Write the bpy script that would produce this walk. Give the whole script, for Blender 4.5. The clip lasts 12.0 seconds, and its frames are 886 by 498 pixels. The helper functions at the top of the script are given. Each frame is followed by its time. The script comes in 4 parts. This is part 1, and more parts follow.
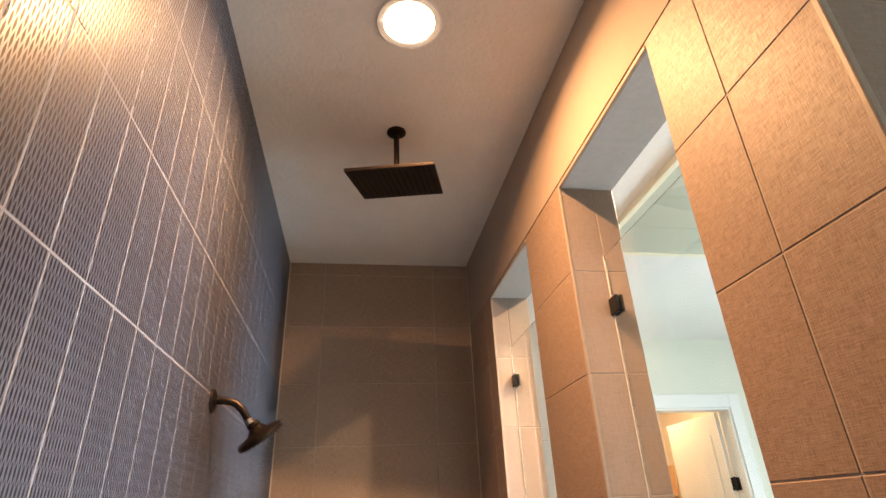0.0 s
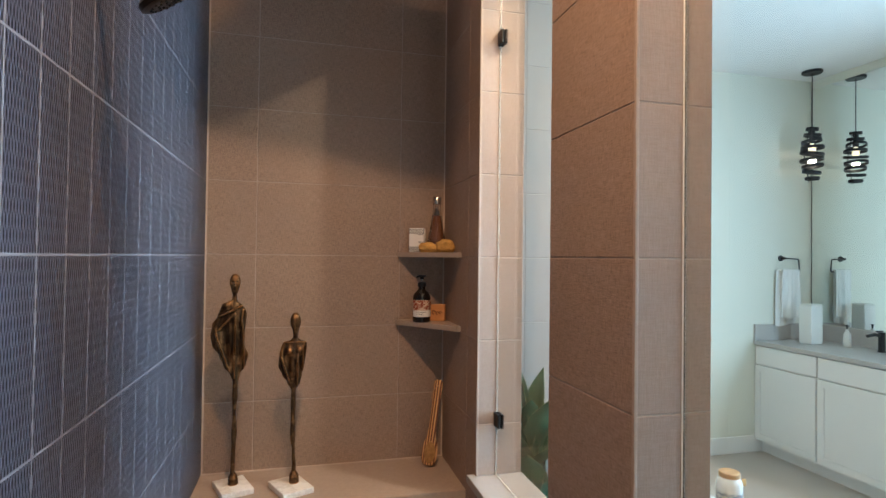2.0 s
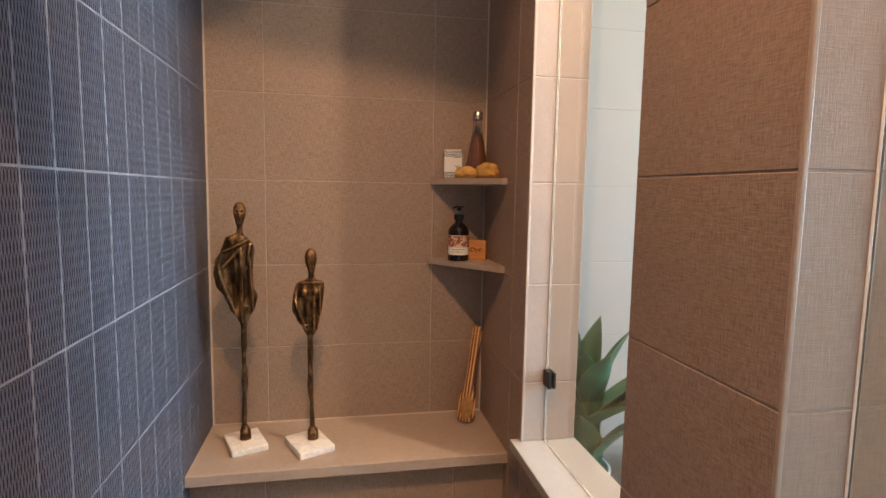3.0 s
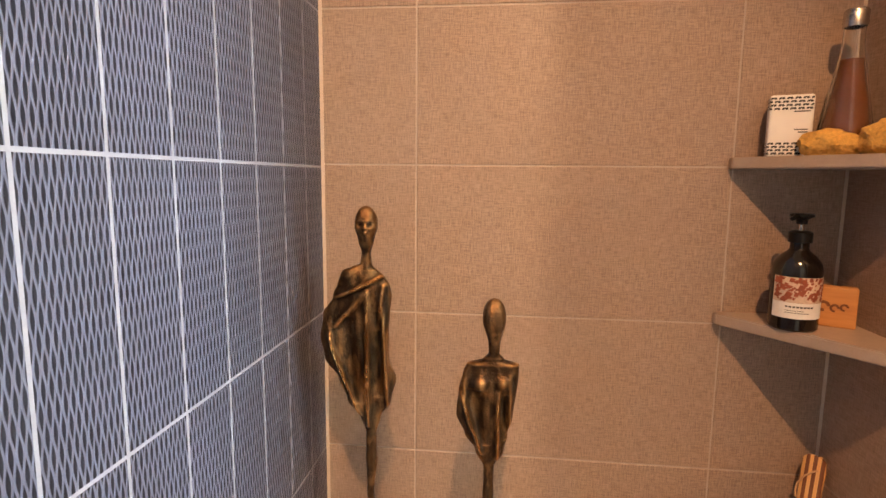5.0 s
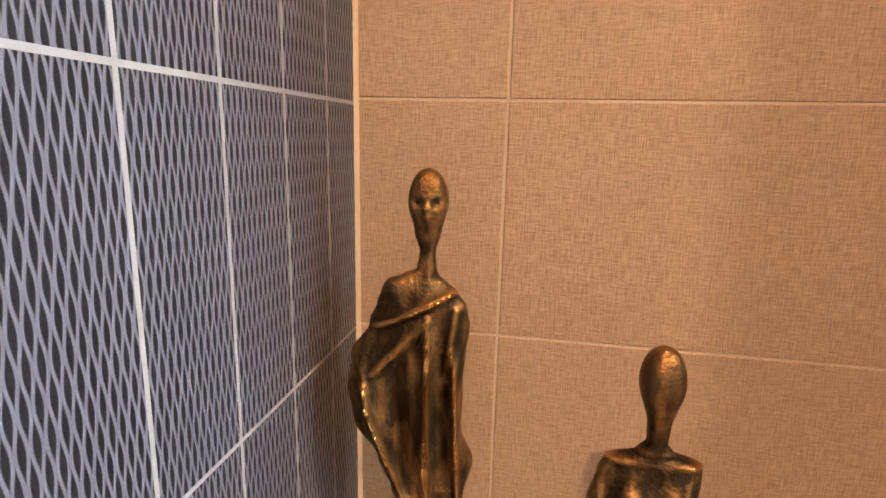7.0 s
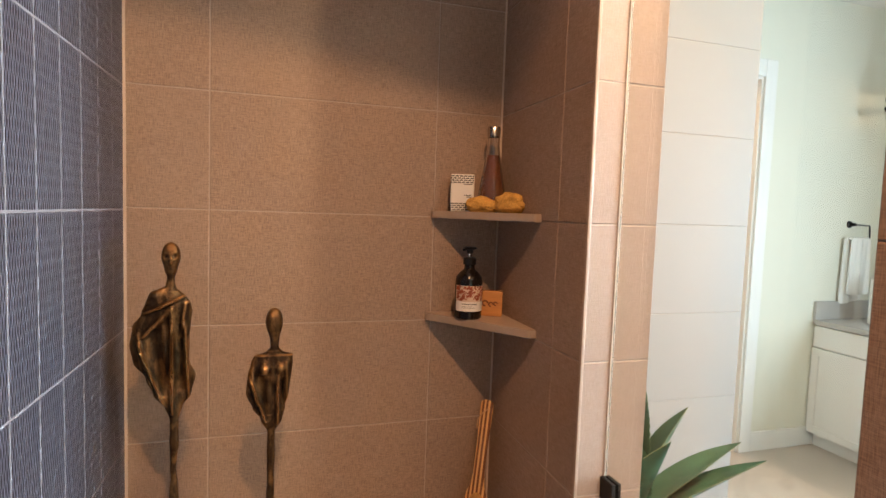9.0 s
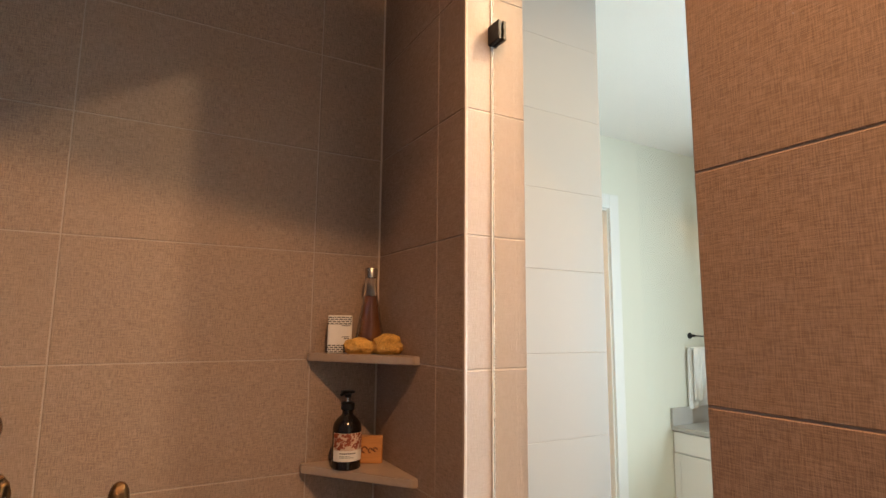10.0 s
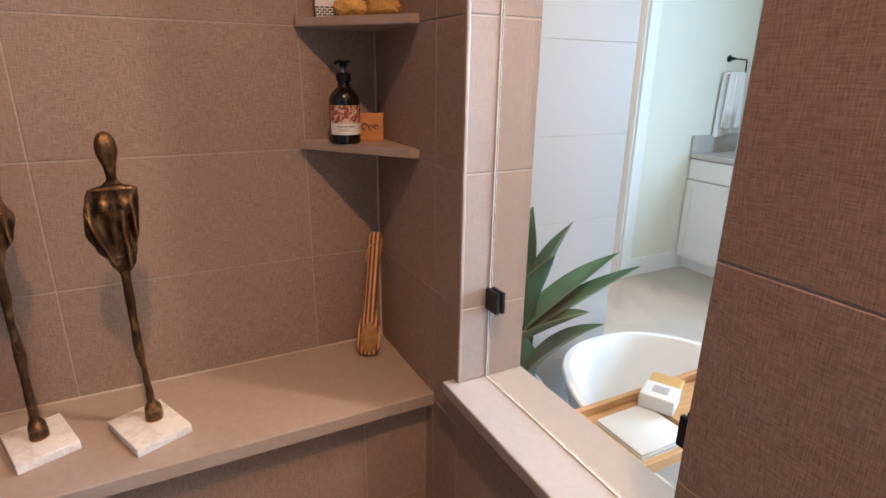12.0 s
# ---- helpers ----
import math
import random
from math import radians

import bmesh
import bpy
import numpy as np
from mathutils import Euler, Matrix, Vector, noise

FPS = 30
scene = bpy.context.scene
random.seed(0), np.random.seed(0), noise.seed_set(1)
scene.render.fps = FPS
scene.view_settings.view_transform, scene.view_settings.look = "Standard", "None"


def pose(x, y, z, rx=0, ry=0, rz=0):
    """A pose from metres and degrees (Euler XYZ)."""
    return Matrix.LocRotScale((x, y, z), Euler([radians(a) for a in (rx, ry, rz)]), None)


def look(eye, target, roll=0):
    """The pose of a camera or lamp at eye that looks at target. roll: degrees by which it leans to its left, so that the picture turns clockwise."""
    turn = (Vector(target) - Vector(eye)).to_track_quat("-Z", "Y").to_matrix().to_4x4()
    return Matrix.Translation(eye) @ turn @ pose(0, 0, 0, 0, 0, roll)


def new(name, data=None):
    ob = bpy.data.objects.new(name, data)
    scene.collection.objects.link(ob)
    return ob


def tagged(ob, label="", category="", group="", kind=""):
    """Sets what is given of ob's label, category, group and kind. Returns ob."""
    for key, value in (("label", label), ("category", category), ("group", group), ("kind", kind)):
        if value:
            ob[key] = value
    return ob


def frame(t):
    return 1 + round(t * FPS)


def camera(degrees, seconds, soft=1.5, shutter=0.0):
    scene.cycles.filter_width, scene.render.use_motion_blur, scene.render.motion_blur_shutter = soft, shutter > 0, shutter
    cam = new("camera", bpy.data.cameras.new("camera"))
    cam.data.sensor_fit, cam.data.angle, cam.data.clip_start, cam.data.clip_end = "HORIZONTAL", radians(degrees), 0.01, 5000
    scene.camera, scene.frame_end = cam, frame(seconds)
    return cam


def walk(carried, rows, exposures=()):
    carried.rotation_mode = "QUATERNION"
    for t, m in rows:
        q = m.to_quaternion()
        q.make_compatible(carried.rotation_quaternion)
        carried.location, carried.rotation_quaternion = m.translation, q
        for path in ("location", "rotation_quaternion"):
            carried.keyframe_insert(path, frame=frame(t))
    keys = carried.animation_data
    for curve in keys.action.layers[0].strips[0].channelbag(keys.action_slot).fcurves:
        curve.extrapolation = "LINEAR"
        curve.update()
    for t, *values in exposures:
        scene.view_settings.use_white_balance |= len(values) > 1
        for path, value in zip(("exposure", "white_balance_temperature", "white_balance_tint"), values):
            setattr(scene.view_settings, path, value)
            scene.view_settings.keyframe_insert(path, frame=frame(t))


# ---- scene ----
cam = camera(78.6, 12.0)
LIFT = 0.26  # from the fitted height to the floor
PATH = [
    (0, (0.013, -0.017, 1.652), (0.314, 1.751, 2.537), -2.7),
    (0.5, (0.015, 0.02, 1.643), (0.391, 1.725, 2.62), -2.5),
    (1, (0.016, 0.143, 1.558), (0.447, 1.861, 2.487), -1.6),
    (1.3, (0.001, 0.198, 1.515), (0.506, 2.028, 2.147), -1.5),
    (1.5, (-0.031, 0.221, 1.415), (0.5, 2.102, 1.839), -0.6),
    (2, (0.011, 0.455, 1.367), (0.512, 2.391, 1.398), 0.7),
    (2.5, (0.079, 0.627, 1.358), (0.517, 2.575, 1.229), 1.2),
    (2.7, (0.091, 0.69, 1.348), (0.496, 2.642, 1.183), 1.1),
    (4.5, (0.009, 1.551, 1.317), (0.122, 3.53, 1.049), 1.2),
    (5, (0.0, 1.752, 1.346), (-0.221, 3.722, 1.082), 0.6),
    (5.5, (-0.116, 2.03, 1.341), (-0.464, 3.986, 1.121), 0.9),
    (6, (-0.181, 2.22, 1.327), (-0.532, 4.172, 1.073), 1.3),
    (6.5, (-0.184, 2.262, 1.319), (-0.541, 4.192, 0.934), 1.4),
    (6.7, (-0.170, 2.243, 1.323), (-0.531, 4.166, 0.903), 1.3),
    (8.3, (0.034, 1.512, 1.335), (0.104, 3.490, 1.046), 2.3),
    (8.5, (0.014, 1.441, 1.343), (0.245, 3.413, 1.099), 2.5),
    (9, (-0.005, 1.316, 1.386), (0.577, 3.225, 1.248), 2.0),
    (9.5, (-0.005, 1.303, 1.46), (0.797, 3.135, 1.464), 1.6),
    (10, (-0.008, 1.3, 1.471), (0.961, 3.028, 1.747), 0.5),
    (10.5, (0.007, 1.332, 1.361), (1.047, 3.019, 1.63), 0.2),
    (11, (0.022, 1.336, 1.293), (1.004, 3.059, 1.028), 0.9),
    (11.5, (0.032, 1.337, 1.279), (0.953, 3.028, 0.741), 1.1),
    (12, (0.089, 1.378, 1.263), (0.963, 3.067, 0.644), 0.8),
]
# seconds, stops, kelvin, tint
EXPOSURES = [(0.0, 0.15, 7000, 12), (1.0, -0.1, 6400, 8), (1.5, -0.12, 5700, 4), (2.0, -0.08, 5500, 4), (2.5, 0.05, 5700, 6), (4.5, 0.40, 6950, 15), (5.5, 1.0, 7000, 13), (6.7, 0.82, 7600, 15),
             (8.3, 0.65, 6450, 11), (9.0, 0.28, 6750, 13), (9.5, 0.04, 7200, 14), (10.5, 0.02, 6500, 12), (11.0, 0.1, 5750, 13), (12.0, 0.15, 5650, 15)]
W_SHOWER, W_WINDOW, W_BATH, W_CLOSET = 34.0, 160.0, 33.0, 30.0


def lifted(p):
    return (p[0], p[1], p[2] + LIFT)


walk(cam, [(t, look(lifted(eye), lifted(target), roll)) for t, eye, target, roll in PATH], EXPOSURES)

# ---- plan, in metres ----
XL, XR, XO = -0.378, 0.636, 0.818      # shower: tiled face of left and right wall, bathroom face of the right wall
YB, YS, YBATH = 2.85, -1.1, -3.2       # back wall, shower wall behind, far south bathroom wall
CEIL, TOP = 3.235, 2.84               # ceiling, head of the openings
ROW, ROW0 = 0.3065, 1.63 - 5 * 0.3065  # tile courses
WALL_Y = 4.3                          # far bathroom wall
MIRROR_X = 4.40                       # wall with the mirror
BENCH = 0.728

# ---- world and lights ----
world = bpy.data.worlds.new("sky")
scene.world = world
world.use_nodes = True
sky = world.node_tree.nodes.new("ShaderNodeTexSky")
sky.sky_type, sky.sun_disc, sky.sun_elevation, sky.sun_rotation = "NISHITA", False, radians(40), radians(200)
world.node_tree.links.new(sky.outputs[0], world.node_tree.nodes["Background"].inputs[0])
world.node_tree.nodes["Background"].inputs[1].default_value = 0.1


def area(name, m, sx, sy, watts, colour, shape="RECTANGLE", spread=180):
    d = bpy.data.lights.new(name, "AREA")
    d.spread, d.shape, d.size, d.size_y, d.energy, d.color = radians(spread), shape, sx, sy, watts, colour
    ob = new(name, d)
    ob.matrix_world = m
    return ob


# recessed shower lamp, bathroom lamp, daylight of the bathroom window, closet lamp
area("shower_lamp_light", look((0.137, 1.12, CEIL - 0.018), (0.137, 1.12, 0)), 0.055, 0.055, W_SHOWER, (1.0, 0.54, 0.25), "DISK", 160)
area("window_light", look((MIRROR_X - 0.02, 1.50, 1.70), (0, 1.50, 1.55)), 1.0, 1.4, W_WINDOW, (0.62, 0.85, 1.0))
area("bath_lamp_light", look((1.412, 1.630, CEIL - 0.042), (1.412, 1.630, 0)), 0.07, 0.07, W_BATH, (1.0, 0.76, 0.48), "DISK")
area("closet_lamp_light", look((2.8, 5.2, CEIL - 0.03), (2.8, 5.2, 0)), 0.3, 0.3, W_CLOSET, (1.0, 0.66, 0.36), "DISK")


# ---- materials ----
def nodes(name):
    m = bpy.data.materials.new(name)
    m.use_nodes = True
    t = m.node_tree
    return m, t, t.nodes["Principled BSDF"]


def mnode(t, op, a, b=None, c=None):
    n = t.nodes.new("ShaderNodeMath")
    n.operation = op
    for i, v in enumerate((a, b, c)):
        if v is None:
            continue
        if isinstance(v, (int, float)):
            n.inputs[i].default_value = v
        else:
            t.links.new(v, n.inputs[i])
    return n.outputs[0]


def scaled(t, vec, sx, sy, sz):
    n = t.nodes.new("ShaderNodeMapping")
    n.inputs["Scale"].default_value = (sx, sy, sz)
    t.links.new(vec, n.inputs["Vector"])
    return n.outputs[0]


def noisy(t, vec, scale, detail=3.0, rough=0.55):
    n = t.nodes.new("ShaderNodeTexNoise")
    n.inputs["Scale"].default_value, n.inputs["Detail"].default_value, n.inputs["Roughness"].default_value = scale, detail, rough
    t.links.new(vec, n.inputs["Vector"])
    return n.outputs["Fac"]


def mixed(t, fac, a, b):
    n = t.nodes.new("ShaderNodeMix")
    n.data_type = "RGBA"
    if isinstance(fac, (int, float)):
        n.inputs[0].default_value = fac
    else:
        t.links.new(fac, n.inputs[0])
    for i, v in ((6, a), (7, b)):
        if isinstance(v, tuple):
            n.inputs[i].default_value = (*v, 1)
        else:
            t.links.new(v, n.inputs[i])
    return n.outputs[2]


def ramp(t, fac, lo, hi):
    n = t.nodes.new("ShaderNodeMapRange")
    n.inputs["From Min"].default_value, n.inputs["From Max"].default_value = lo, hi
    t.links.new(fac, n.inputs[0])
    return n.outputs[0]


def bump(t, bsdf, height, dist, strength=1.0):
    n = t.nodes.new("ShaderNodeBump")
    n.inputs["Distance"].default_value, n.inputs["Strength"].default_value = dist, strength
    t.links.new(height, n.inputs["Height"])
    t.links.new(n.outputs[0], bsdf.inputs["Normal"])


def place(t, kind="Position"):
    if kind == "Position":
        return t.nodes.new("ShaderNodeNewGeometry").outputs["Position"]
    return t.nodes.new("ShaderNodeTexCoord").outputs[kind]


def plain(name, colour, rough=0.5, metal=0.0, dark=0.85, scale=30.0, relief=0.0005, coord="Position"):
    """Paint, plastic, metal and such: a colour with mottling at two scales and a fine relief."""
    m, t, b = nodes(name)
    p = place(t, coord)
    n1, n2 = noisy(t, p, scale), noisy(t, p, scale * 0.13, 2)
    f = ramp(t, mnode(t, "ADD", mnode(t, "MULTIPLY", n1, 0.5), mnode(t, "MULTIPLY", n2, 0.5)), 0.3, 0.7)
    t.links.new(mixed(t, f, tuple(c * dark for c in colour), colour), b.inputs["Base Color"])
    t.links.new(mnode(t, "ADD", mnode(t, "MULTIPLY", n1, 0.16), rough - 0.08), b.inputs["Roughness"])
    b.inputs["Metallic"].default_value = metal
    if relief:
        bump(t, b, n1, relief)
    return m


def linen_tile(name="linen_porcelain", deep=(0.180, 0.122, 0.093), pale=(0.450, 0.326, 0.252), cloudy=(0.225, 0.157, 0.122), odd=(0.37, 0.276, 0.217)):
    m, t, b = nodes(name)
    p = place(t)
    v = noisy(t, scaled(t, p, 640, 640, 42), 1.0, 2)
    h = noisy(t, scaled(t, p, 46, 46, 600), 1.0, 2)
    weave = mnode(t, "ADD", mnode(t, "MULTIPLY", v, 0.55), mnode(t, "MULTIPLY", h, 0.45))
    w = ramp(t, weave, 0.355, 0.645)
    fleck = ramp(t, noisy(t, p, 210.0, 3), 0.35, 0.65)
    col = mixed(t, mnode(t, "ADD", mnode(t, "MULTIPLY", w, 0.84), mnode(t, "MULTIPLY", fleck, 0.16)), deep, pale)
    cloud = ramp(t, noisy(t, p, 3.2, 4), 0.3, 0.75)
    col = mixed(t, mnode(t, "MULTIPLY", cloud, 0.28), col, cloudy)
    rnd = t.nodes.new("ShaderNodeObjectInfo").outputs["Random"]
    col = mixed(t, mnode(t, "MULTIPLY", rnd, 0.16), col, odd)
    t.links.new(col, b.inputs["Base Color"])
    t.links.new(mnode(t, "SUBTRACT", 0.62, mnode(t, "MULTIPLY", w, 0.16)), b.inputs["Roughness"])
    bump(t, b, w, 0.0005, 0.35)
    return m


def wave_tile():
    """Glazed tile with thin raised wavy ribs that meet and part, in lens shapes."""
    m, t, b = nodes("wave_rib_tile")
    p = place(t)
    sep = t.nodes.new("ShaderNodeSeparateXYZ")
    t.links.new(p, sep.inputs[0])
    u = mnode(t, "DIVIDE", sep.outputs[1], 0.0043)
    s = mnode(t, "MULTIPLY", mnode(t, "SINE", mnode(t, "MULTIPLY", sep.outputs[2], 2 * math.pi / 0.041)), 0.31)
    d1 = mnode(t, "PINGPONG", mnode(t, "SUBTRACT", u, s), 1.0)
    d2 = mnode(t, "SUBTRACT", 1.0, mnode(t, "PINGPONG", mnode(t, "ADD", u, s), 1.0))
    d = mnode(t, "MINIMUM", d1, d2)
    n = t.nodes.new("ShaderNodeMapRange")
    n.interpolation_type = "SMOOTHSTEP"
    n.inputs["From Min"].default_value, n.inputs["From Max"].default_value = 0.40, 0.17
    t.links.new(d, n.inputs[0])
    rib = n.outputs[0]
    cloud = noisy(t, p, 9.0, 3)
    # groove shade and rib sheen are in the colour: near-black lows, lighter ribs
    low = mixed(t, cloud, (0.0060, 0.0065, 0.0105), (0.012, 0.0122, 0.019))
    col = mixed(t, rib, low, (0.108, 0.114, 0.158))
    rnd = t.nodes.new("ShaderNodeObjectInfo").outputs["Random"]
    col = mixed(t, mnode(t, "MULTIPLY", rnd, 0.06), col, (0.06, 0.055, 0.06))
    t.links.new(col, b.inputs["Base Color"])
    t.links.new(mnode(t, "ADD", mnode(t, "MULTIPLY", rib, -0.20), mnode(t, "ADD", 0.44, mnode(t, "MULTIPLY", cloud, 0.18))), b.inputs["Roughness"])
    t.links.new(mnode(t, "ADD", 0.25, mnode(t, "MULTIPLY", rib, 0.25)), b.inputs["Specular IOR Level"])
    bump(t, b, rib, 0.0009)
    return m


def bronze():
    m, t, b = nodes("aged_bronze")
    p = place(t)
    n1 = noisy(t, scaled(t, p, 1, 1, 0.5), 38.0, 5)
    n2 = noisy(t, p, 240.0, 3)
    f = ramp(t, n1, 0.46, 0.72)
    geo = t.nodes.new("ShaderNodeNewGeometry")
    worn = ramp(t, geo.outputs["Pointiness"], 0.5, 0.56)
    f2 = mnode(t, "MAXIMUM", mnode(t, "MULTIPLY", f, 0.7), worn)
    patina = ramp(t, noisy(t, scaled(t, p, 1, 1, 0.4), 24.0, 4), 0.48, 0.70)
    low = mixed(t, mnode(t, "MULTIPLY", patina, 0.7), (0.050, 0.028, 0.016), (0.20, 0.155, 0.088))
    col = mixed(t, f2, low, (0.56, 0.30, 0.12))
    # shade of eye sockets and other hollows, painted in as near-black
    pit_shade = ramp(t, geo.outputs["Pointiness"], 0.492, 0.45)
    col = mixed(t, pit_shade, col, (0.016, 0.010, 0.007))
    t.links.new(col, b.inputs["Base Color"])
    b.inputs["Metallic"].default_value = 0.92
    t.links.new(mnode(t, "ADD", mnode(t, "MULTIPLY", pit_shade, 0.3), mnode(t, "SUBTRACT", 0.43, mnode(t, "MULTIPLY", f2, 0.16))), b.inputs["Roughness"])
    bump(t, b, mnode(t, "ADD", n1, mnode(t, "MULTIPLY", n2, 0.42)), 0.005, 0.65)
    return m


def marble():
    m, t, b = nodes("white_marble")
    p = place(t, "Object")
    n = noisy(t, p, 14.0, 6, 0.7)
    vein = mnode(t, "ABSOLUTE", mnode(t, "SUBTRACT", n, 0.5))
    t.links.new(mixed(t, ramp(t, vein, 0.0, 0.06), (0.66, 0.63, 0.60), (0.80, 0.78, 0.75)), b.inputs["Base Color"])
    b.inputs["Roughness"].default_value = 0.4
    return m


def striped_wood():
    m, t, b = nodes("striped_bamboo")
    p = place(t, "Object")
    sep = t.nodes.new("ShaderNodeSeparateXYZ")
    t.links.new(p, sep.inputs[0])
    st = mnode(t, "GREATER_THAN", mnode(t, "PINGPONG", mnode(t, "ADD", mnode(t, "DIVIDE", sep.outputs[0], 0.0062), 20.5), 1.0), 0.48)
    grain = noisy(t, scaled(t, p, 300, 300, 14), 1.0, 3)
    light = mixed(t, grain, (0.62, 0.33, 0.12), (0.78, 0.48, 0.20))
    t.links.new(mixed(t, st, light, (0.17, 0.065, 0.03)), b.inputs["Base Color"])
    b.inputs["Roughness"].default_value = 0.45
    bump(t, b, grain, 0.0004)
    return m


def wood(name, a, c):
    m, t, b = nodes(name)
    p = place(t, "Object")
    g = noisy(t, scaled(t, p, 8, 90, 90), 1.0, 5, 0.6)
    t.links.new(mixed(t, ramp(t, g, 0.3, 0.7), a, c), b.inputs["Base Color"])
    b.inputs["Roughness"].default_value = 0.5
    bump(t, b, g, 0.0005)
    return m


def leaf_skin():
    m, t, b = nodes("agave_leaf")
    p = place(t)
    n1, n2 = noisy(t, p, 12.0, 4), noisy(t, p, 90.0, 2)
    col = mixed(t, ramp(t, n1, 0.35, 0.7), (0.026, 0.100, 0.060), (0.070, 0.20, 0.115))
    rnd = t.nodes.new("ShaderNodeObjectInfo").outputs["Random"]
    col = mixed(t, mnode(t, "MULTIPLY", rnd, 0.35), col, (0.13, 0.19, 0.13))
    t.links.new(col, b.inputs["Base Color"])
    t.links.new(mnode(t, "ADD", 0.38, mnode(t, "MULTIPLY", n2, 0.2)), b.inputs["Roughness"])
    bump(t, b, n2, 0.0006)
    return m


def glassy(name, colour, rough=0.0, ior=1.45):
    m, t, b = nodes(name)
    b.inputs["Base Color"].default_value = (*colour, 1)
    b.inputs["Transmission Weight"].default_value = 1.0
    b.inputs["Roughness"].default_value, b.inputs["IOR"].default_value = rough, ior
    return m


def glowing(name, colour, strength):
    m, t, b = nodes(name)
    b.inputs["Base Color"].default_value = (*colour, 1)
    b.inputs["Emission Color"].default_value = (*colour, 1)
    b.inputs["Emission Strength"].default_value = strength
    return m


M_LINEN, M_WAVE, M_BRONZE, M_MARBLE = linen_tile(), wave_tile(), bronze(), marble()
# linen tile brightened in its colours, to stand for strong daylight
M_DAYLIT = linen_tile("daylit_linen_porcelain", (0.39, 0.385, 0.38), (0.46, 0.455, 0.45), (0.40, 0.395, 0.39), (0.44, 0.435, 0.43))
# linen tile on the jambs, with daylight's paler, flatter look put in its colours
M_JAMB = linen_tile("daylit_jamb_porcelain", (0.275, 0.205, 0.168), (0.375, 0.292, 0.243), (0.27, 0.205, 0.168), (0.35, 0.275, 0.230))
M_GROUT = plain("beige_grout", (0.46, 0.38, 0.32), 0.85, scale=160, relief=0.0006)
M_GROUT_W = plain("white_grout", (0.27, 0.27, 0.295), 0.8, scale=160, relief=0.0006)
M_GROUT_C = plain("pale_corner_grout", (0.60, 0.50, 0.42), 0.8, scale=160, relief=0.0006)
M_SLAB = plain("taupe_quartz", (0.42, 0.33, 0.27), 0.38, scale=420, dark=0.82, relief=0.0002)
M_SILL = plain("pale_quartz", (0.38, 0.345, 0.32), 0.38, scale=420, dark=0.88, relief=0.0002)
M_CEIL = plain("ceiling_paint", (0.85, 0.82, 0.79), 0.8, scale=70, dark=0.92, relief=0.003)
M_BAND = plain("tan_wall_paint", (0.40, 0.31, 0.25), 0.75, scale=60, dark=0.93, relief=0.001)
M_TRAY = plain("tray_paint", (0.52, 0.54, 0.44), 0.7, scale=40, dark=0.95, relief=0.001)
M_LIT_CROWN = plain("lit_crown_cream", (0.86, 0.80, 0.62), 0.5, scale=40, dark=0.97)
M_WALL = plain("bathroom_wall_paint", (0.75, 0.74, 0.64), 0.7, scale=60, dark=0.95, relief=0.001)
M_TRIM = plain("white_trim_paint", (0.82, 0.81, 0.79), 0.4, scale=20, dark=0.95)
M_CABINET = plain("white_cabinet_paint", (0.80, 0.77, 0.74), 0.4, scale=14, dark=0.95)
M_FLOOR = plain("floor_tile_beige", (0.50, 0.44, 0.38), 0.45, scale=24, dark=0.85)
M_BLACK = plain("matt_black_metal", (0.022, 0.021, 0.021), 0.36, 0.6, dark=0.7, scale=60)
M_GUNMETAL = plain("oil_rubbed_bronze", (0.052, 0.040, 0.035), 0.34, 0.9, dark=0.6, scale=45)
M_STEEL = plain("brushed_steel", (0.62, 0.58, 0.54), 0.25, 1.0, dark=0.8, scale=80)
M_TUB = plain("white_acrylic", (0.84, 0.84, 0.83), 0.16, scale=4, dark=0.97, relief=0)
M_PAPER = plain("white_paper", (0.80, 0.78, 0.74), 0.7, scale=60, dark=0.93)
M_INK = plain("black_ink", (0.03, 0.028, 0.03), 0.6, scale=60)
M_BLUE = plain("blue_print", (0.05, 0.12, 0.30), 0.5, scale=60)
M_RUST = plain("rust_red_print", (0.42, 0.10, 0.045), 0.6, scale=380, dark=0.35)
M_PEACH = plain("peach_label", (0.78, 0.60, 0.46), 0.55, scale=250, dark=0.6)
M_SPONGE = plain("yellow_sponge", (0.80, 0.46, 0.12), 0.95, scale=190, dark=0.45, relief=0.004)
M_SOAP = wood("carved_soap_wood", (0.50, 0.21, 0.065), (0.66, 0.32, 0.11))
M_DARKWOOD = wood("burnt_carving", (0.14, 0.05, 0.02), (0.22, 0.08, 0.03))
M_BAMBOO, M_CADDY = striped_wood(), wood("bamboo_caddy", (0.50, 0.27, 0.11), (0.68, 0.42, 0.20))
M_BRISTLE = plain("bristle", (0.58, 0.33, 0.12), 0.9, scale=500, dark=0.45, relief=0.001)
M_CORD = plain("tan_cord", (0.58, 0.36, 0.20), 0.8, scale=300)
M_DARKGLASS = plain("black_brown_bottle", (0.009, 0.006, 0.005), 0.13, scale=10, relief=0)
M_AMBER = plain("amber_liquid", (0.105, 0.036, 0.014), 0.12, scale=8, dark=0.8, relief=0)
M_CLEAR = glassy("clear_glass", (0.96, 0.97, 0.96))
M_PANE = glassy("shower_glass", (0.985, 0.995, 0.99))
M_SEAL = plain("clear_seal", (0.78, 0.78, 0.76), 0.2, scale=50)
M_LEAF = leaf_skin()
M_LEAFEDGE = plain("leaf_edge", (0.34, 0.38, 0.20), 0.5, scale=60)
M_STONE = plain("grey_pebble", (0.30, 0.28, 0.26), 0.7, scale=120, dark=0.5)
